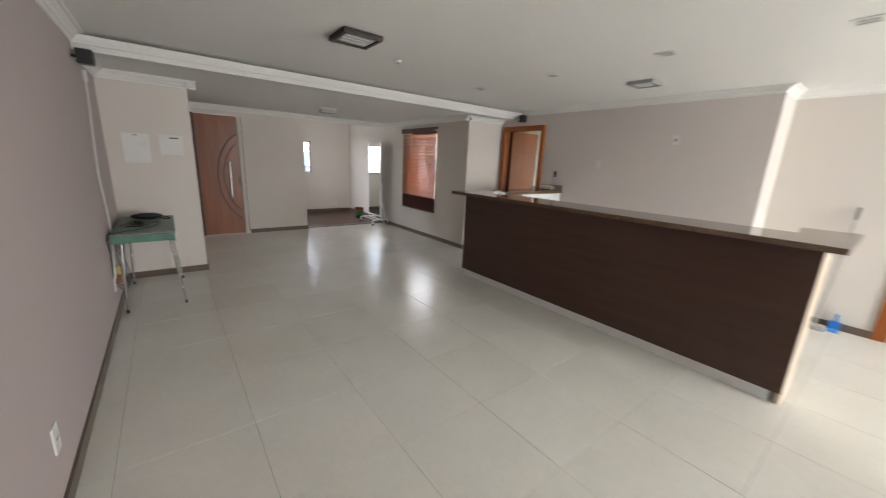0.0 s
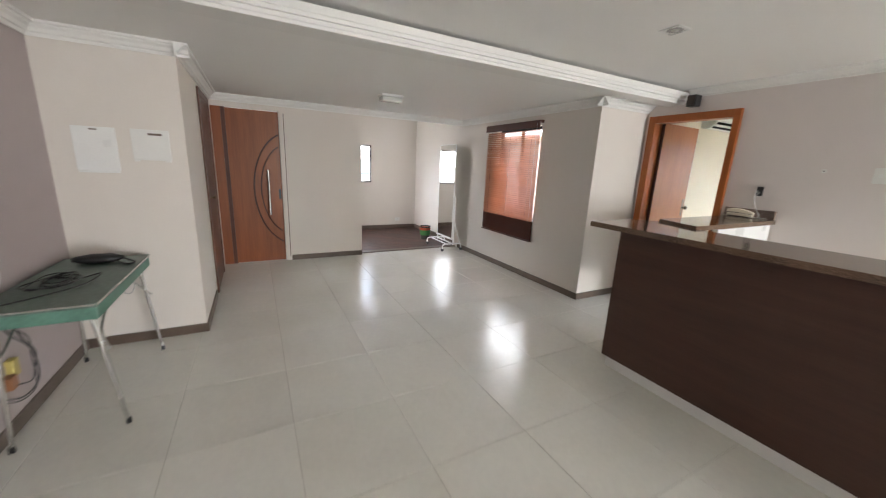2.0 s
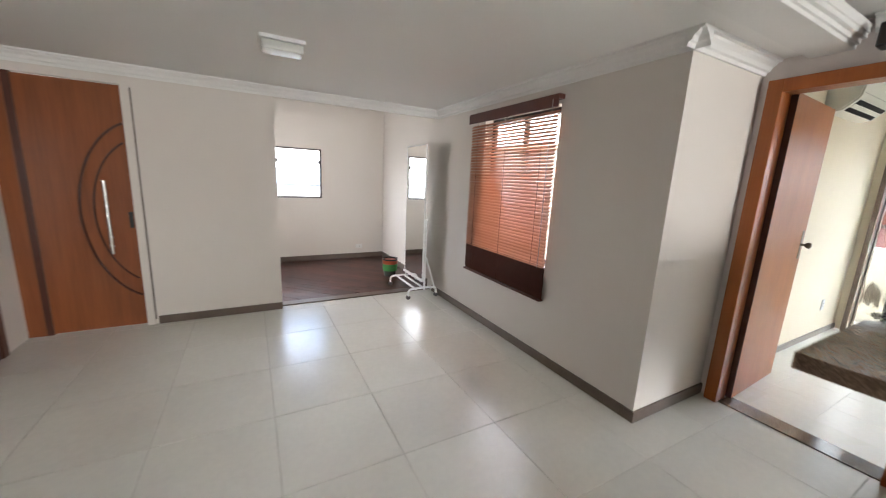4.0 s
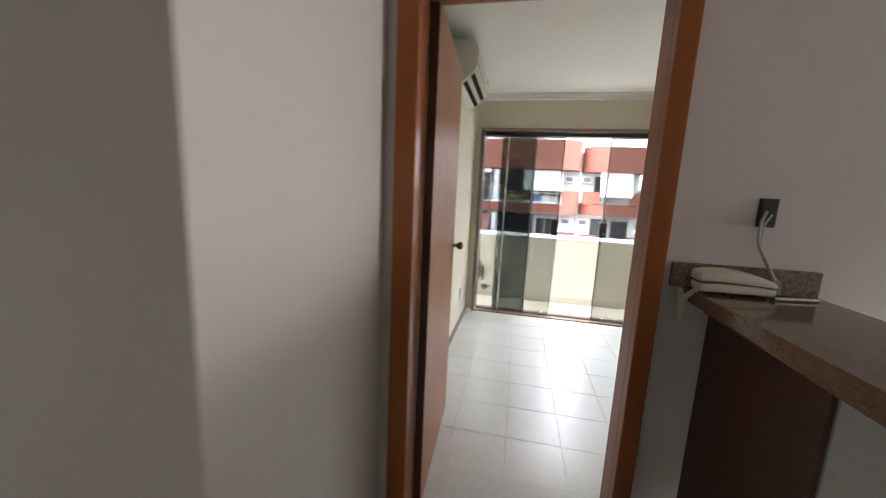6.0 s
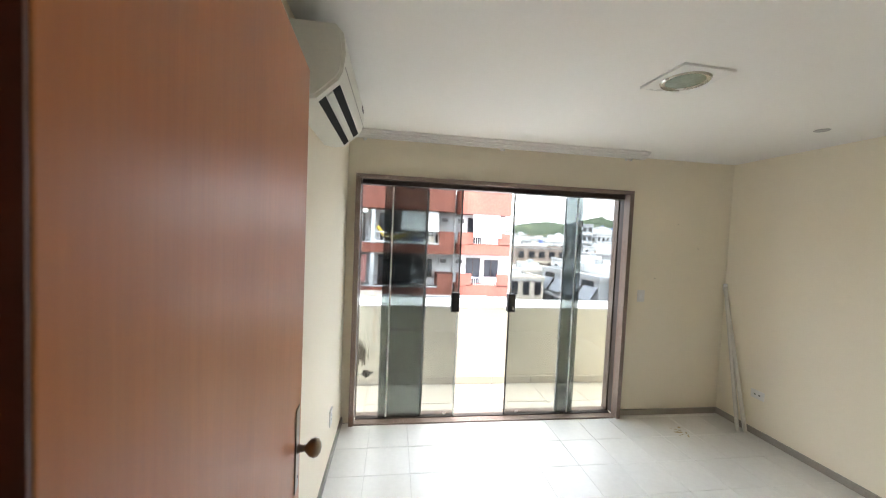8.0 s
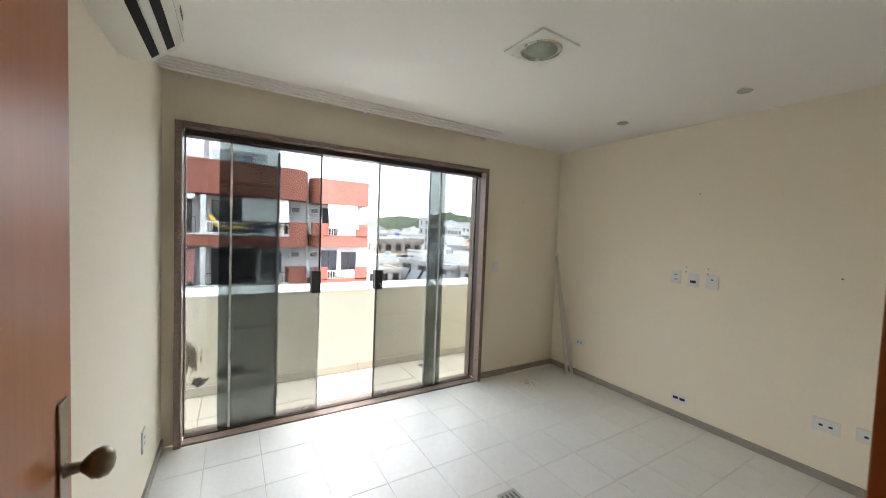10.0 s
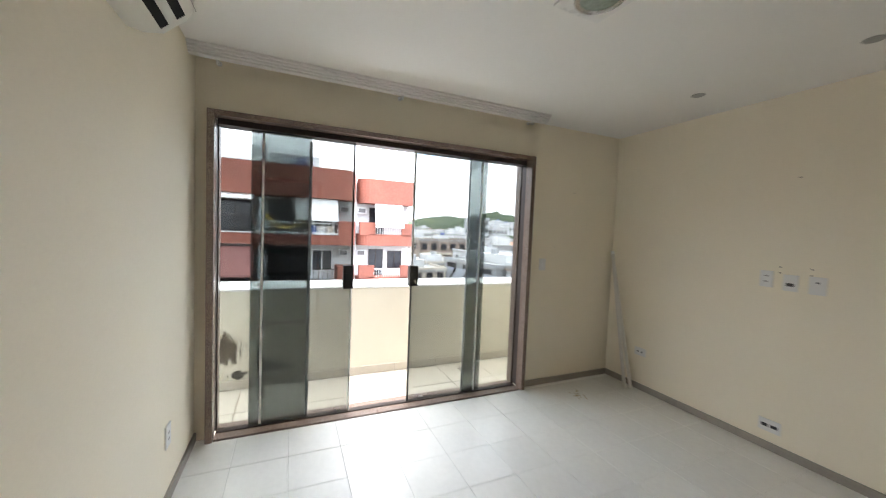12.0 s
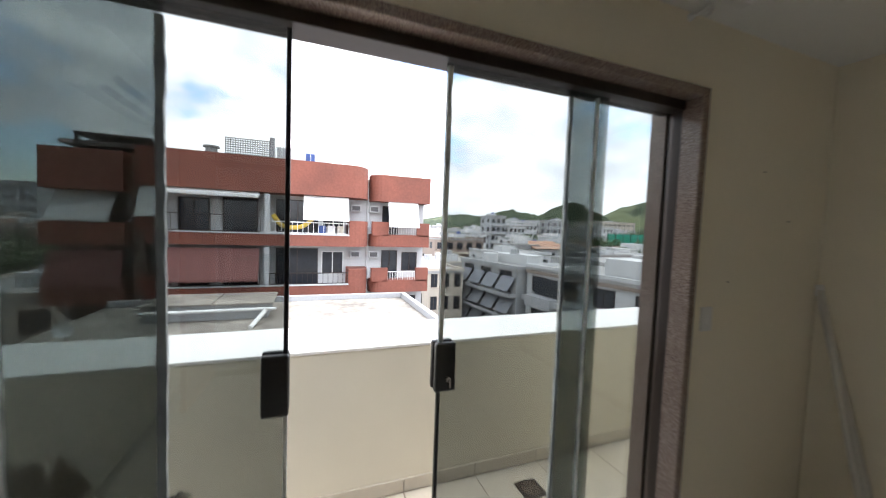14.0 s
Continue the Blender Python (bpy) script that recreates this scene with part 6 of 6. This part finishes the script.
for f in range(3):
    part("floor_band", box(18.3, 18.89, -30.0, -17.3, -4.3 - f * 2.7, -3.9 - f * 2.7), M["grey_render"], g2)
    part("balcony", box(17.9, 18.88, -21.2, -18.2, -4.6 - f * 2.7, -3.7 - f * 2.7), M["grey_render"], g2)
    part("balcony_opening", box(18.8, 18.87, -21.0, -18.4, -3.65 - f * 2.7, -2.2 - f * 2.7), M["dark_window"], g2)
part("roof_edge", box(18.7, 18.88, -30.0, -17.3, -1.95, -1.72), M["brown_render"], g2)
part("roof_house", box(21, 24, -27.5, -23.5, -1.45, -0.2), M["white_render"], g2)
block("town_building", 36.0, 41.0, -16.1, -12.3, -2.95, "beige_render", 3, 3, "cream house with small dark windows", 2.3)
g3 = block("town_building", 40, 55, -62.0, -42.0, -3.0, "white_render", 1, 5, "long white building with a dark band", 2.6)
part("floor_band", box(39.6, 39.99, -62.0, -42.0, -5.0, -4.4), M["grey_render"], g3)
block("town_building", 47, 58, -24.5, -18.0, -3.3, "beige_render", 3, 3, "cream building with small windows", 2.7)
block("town_building", 110, 118, -65.2, -59.4, 6.4, "grey_render", 7, 3, "tall grey tower with stacked balconies", 2.9, "white_render")
block("town_building", 112, 120, -74.5, -68.0, 3.4, "white_render", 4, 4, "white block of flats in the town", 2.9, "grey_render")
block("town_building", 118, 128, -84.0, -77.0, 4.6, "white_render", 5, 4, "white block of flats in the town", 2.9)
block("town_building", 120, 132, -101.5, -95.5, 6.4, "grey_render", 5, 4, "grey block of flats below the hill", 2.9, "white_render")
block("town_building", 120, 130, -125.0, -115.0, 4.6, "white_render", 4, 5, "white block of flats below the hill", 2.9)
block("town_building", 120, 132, -138.0, -128.0, 3.4, "white_render", 3, 5, "low white block below the hill", 2.9)
block("town_building", 78, 86, -41.0, -36.5, 0.6, "white_render", 3, 3, "white house between apartment blocks", 2.8)
block("town_building", 84, 92, -58.0, -52.0, -0.4, "white_render", 3, 3, "pale house with a flat roof", 2.8)
block("town_building", 130, 150, -92.0, -79.5, 6.2, "white_render", 4, 6, "white block of flats below the hill", 2.9, "grey_render")
block("town_building", 134, 150, -106.0, -94.0, 5.8, "white_render", 4, 5, "white block of flats below the hill", 2.9)
block("town_building", 160, 180, -184.0, -156.0, 8.8, "beige_render", 4, 8, "pale block of flats below the hill", 2.9)
block("town_building", 70, 84, -36.0, -25.0, -0.6, "brown_render", 3, 5, "brown apartment house with balconies", 2.8, "beige_render")
block("town_building", 50, 62, -38.0, -29.0, -2.2, "white_render", 2, 3, "white house with a roof terrace", 2.8)
g4 = block("town_building", 60, 72, -50.0, -42.0, -1.8, "white_render", 2, 3, "white house with a clay tile roof", 2.8)
part("tile_roof", prism([(59, -1.55), (66, -0.2), (73, -1.55)], "y", -50.4, -41.7), M["roof_tile"], g4)
block("town_building", 58, 68, -72.0, -54.0, -2.8, "white_render", 2, 5, "white house with dark windows", 2.8)
block("town_building", 60, 74, 28.0, 36.0, -0.1, "brown_render", 3, 4, "brown house between trees", 2.8)
block("town_building", 200, 222, 104.0, 122.0, 14.5, "grey_render", 4, 6, "grey industrial block far off", 4.0)
block("town_building", 30, 40, 12.5, 20.0, -3.5, "beige_render", 2, 3, "low beige house with a flat roof", 2.8)
nt = thing("safety_net", (90, -102, 1.0), "green construction netting on a hillside site", "netting")
part("net", box(90, 90.3, -114, -91.0, -1.3, 2.0), M["net_green"], nt)
for k in range(8):
    part("net_post", rod((89.9, -114 + k * 3.28, GZ), (89.9, -114 + k * 3.28, 2.1), 0.12, seg=6), M["alu"], nt)

# scattered far houses
random.seed(21)
tb_ = bmesh.new()
for k in range(900):
    x, y = random.uniform(62, 300), random.uniform(-330, 230)
    if -72 < y / x * 100 < 40 and x < 120:
        y = x * random.choice((random.uniform(-1.3, -0.5), random.uniform(0.5, 1.2)))
    w, d, h = random.uniform(2.5, 8), random.uniform(2.5, 8), random.uniform(6.5, 12.6) + max(0, x - 120) * 0.035
    own = box(x - w, x + w, y - d, y + d, GZ, GZ + h)
    if random.random() < 0.5:
        box(x - w * 0.5, x + w * 0.2, y - d * 0.5, y + d * 0.3, GZ + h, GZ + h + random.uniform(1, 2.5), bm=own)
    tb_ = join(tb_, own)
tagged(new("far_houses", finish("far_houses", tb_, M["town"])), "far pale houses of the town", "houses", kind="stuff")


def hill(name, cx, cy, rx, ry, h, seed, label, rough=1.0, mat=None):
    bm = bmesh.new()
    n_ = 84
    grid = []
    for i in range(n_ + 1):
        row = []
        for j in range(n_ + 1):
            u, v = i / n_ * 2 - 1, j / n_ * 2 - 1
            r = min(1.0, math.hypot(u, v))
            base = 0.5 + 0.5 * math.cos(math.pi * r)
            nn = noise.fractal(Vector((u * 2.4 + seed, v * 2.4, seed)), 0.9, 2.1, 6)
            z = GZ + h * base * (1 + 0.14 * nn) + (3.6 * rough * noise.fractal(Vector((u * 22, v * 22, seed)), 0.8, 2.0, 3) if r < 0.97 else -2)
            row.append(bm.verts.new((cx + u * rx, cy + v * ry, z)))
        grid.append(row)
    for i in range(n_):
        for j in range(n_):
            bm.faces.new((grid[i][j], grid[i + 1][j], grid[i + 1][j + 1], grid[i][j + 1]))
    ob = solid(name, bm, mat or M["hill"], label, "hill")
    return smooth(ob, 180)


hill("hill_1", 430, -362, 150, 112, 55, 1.3, "wooded green hill behind the town")
hill("hill_2", 430, -272, 170, 130, 41, 4.1, "low wooded hill behind the town")
hill("hill_3", 760, -930, 330, 300, 108, 7.7, "far grassy hill behind the town", 1.0, M["hill_grass"])
hill("hill_4", 520, 260, 260, 240, 48, 9.2, "wooded ridge beyond the town")
hill("hill_5", 700, -330, 300, 320, 44, 12.2, "distant wooded ridge")


def tree(x, y, base, height, spread, seed):
    rnd = random.Random(seed)
    t = thing("tree", (x, y, base), "dark leafy town tree with an uneven crown", "tree", "town trees")
    tr = rod((x, y, base), (x, y, base + height * 0.55), 0.28, 0.14, 8)
    for k in range(5):
        a = rnd.uniform(0, 6.28)
        rod((x, y, base + height * (0.35 + 0.05 * k)), (x + spread * 0.6 * math.cos(a), y + spread * 0.6 * math.sin(a), base + height * rnd.uniform(0.6, 0.85)), 0.10, 0.03, 6, bm=tr)
    part("trunk", tr, M["bark"], t)
    vs, fs = [], []
    clumps = [(rnd.gauss(0, 0.42), rnd.gauss(0, 0.42), rnd.uniform(-0.5, 0.6), rnd.uniform(0.22, 0.42)) for _ in range(16)]
    for cx, cy, cz, cr in clumps:
        for _ in range(42):
            d = Vector((rnd.gauss(0, 1), rnd.gauss(0, 1), rnd.gauss(0, 0.8))).normalized() * cr * rnd.uniform(0.55, 1.05)
            p = Vector((x + (cx + d.x) * spread, y + (cy + d.y) * spread, base + height * 0.72 + (cz + d.z) * spread * 0.62))
            s = rnd.uniform(0.18, 0.38)
            u = Vector((rnd.gauss(0, 1), rnd.gauss(0, 1), rnd.gauss(0, 1))).normalized()
            v = u.orthogonal().normalized() * s
            u = u * s * 0.8
            i = len(vs)
            vs += [p - u - v * 0.3, p + v * 0.6, p + u + v * 0.2, p - v * 0.7]
            fs.append((i, i + 1, i + 2, i + 3))
    me = bpy.data.meshes.new("crown")
    me.from_pydata([tuple(q - Vector((x, y, base))) for q in vs], [], fs)
    me.materials.append(M["leaf"])
    c = new("crown", me)
    c.parent = t
    return t


for k, (x, y, h, s) in enumerate(((84, -79, 15, 6), (86, -86, 14.5, 5), (80, -88, 13, 5), (82, -97, 14, 6), (84, -104, 14.5, 6), (70, -77, 12, 4.5), (96, -66, 15, 5), (44, 23, 16, 4.5), (48, 27, 13, 5), (56, 24, 14, 6), (62, 40, 15, 7), (100, -120, 17, 7))):
    tree(x, y, GZ, h * (1.06 if y < -60 else 0.93), s, 100 + k)


def lay(name, parent, x0, x1, y0, y1, px, py, ox, oy, top, material, joint=0.0022, thick=0.008):
    """Rectangular tiles over a floor, cut at its edges; alike tiles share their mesh."""
    made = {}
    i0, i1 = math.floor((x0 - ox) / px), math.ceil((x1 - ox) / px)
    j0, j1 = math.floor((y0 - oy) / py), math.ceil((y1 - oy) / py)
    for i in range(i0, i1):
        for j in range(j0, j1):
            a, b = max(x0, ox + i * px) + joint / 2, min(x1, ox + (i + 1) * px) - joint / 2
            c, d = max(y0, oy + j * py) + joint / 2, min(y1, oy + (j + 1) * py) - joint / 2
            if b - a < 0.01 or d - c < 0.01:
                continue
            key = (round(b - a, 3), round(d - c, 3))
            if key not in made:
                w, h = key
                bm = bmesh.new()
                e = 0.0018
                lo = [bm.verts.new((sx * w / 2, sy * h / 2, -thick)) for sx, sy in ((-1, -1), (1, -1), (1, 1), (-1, 1))]
                mid = [bm.verts.new((sx * w / 2, sy * h / 2, -e)) for sx, sy in ((-1, -1), (1, -1), (1, 1), (-1, 1))]
                hi = [bm.verts.new((sx * (w / 2 - e), sy * (h / 2 - e), 0)) for sx, sy in ((-1, -1), (1, -1), (1, 1), (-1, 1))]
                for p, q in ((lo, mid), (mid, hi)):
                    for k in range(4):
                        bm.faces.new((p[k], p[(k + 1) % 4], q[(k + 1) % 4], q[k]))
                bm.faces.new(hi)
                made[key] = finish(name, bm, material)
            t = new(name, made[key])
            t.parent = parent
            t.location = ((a + b) / 2, (c + d) / 2, top + random.uniform(-0.0004, 0.0004))
            t.rotation_euler = (random.uniform(-0.0006, 0.0006), random.uniform(-0.0006, 0.0006), 0)


random.seed(5)
lay("tile", floor_living, -4.558, 1.28, -9.2, 2.95, 0.602, 0.607, -2.615, 0.365, 0.0, M["tile"])
lay("tile", floor_bedroom, XB, 3.698, YR, 0.05, 0.3145, 0.3145, 3.376, -1.148, 0.0, M["tile_bed"], 0.0016)
lay("tile", floor_balcony, 3.91, 4.68, -6.98, 4.18, 0.48, 0.48, 4.22, -1.08, -0.08, M["tile_balc"], 0.007)
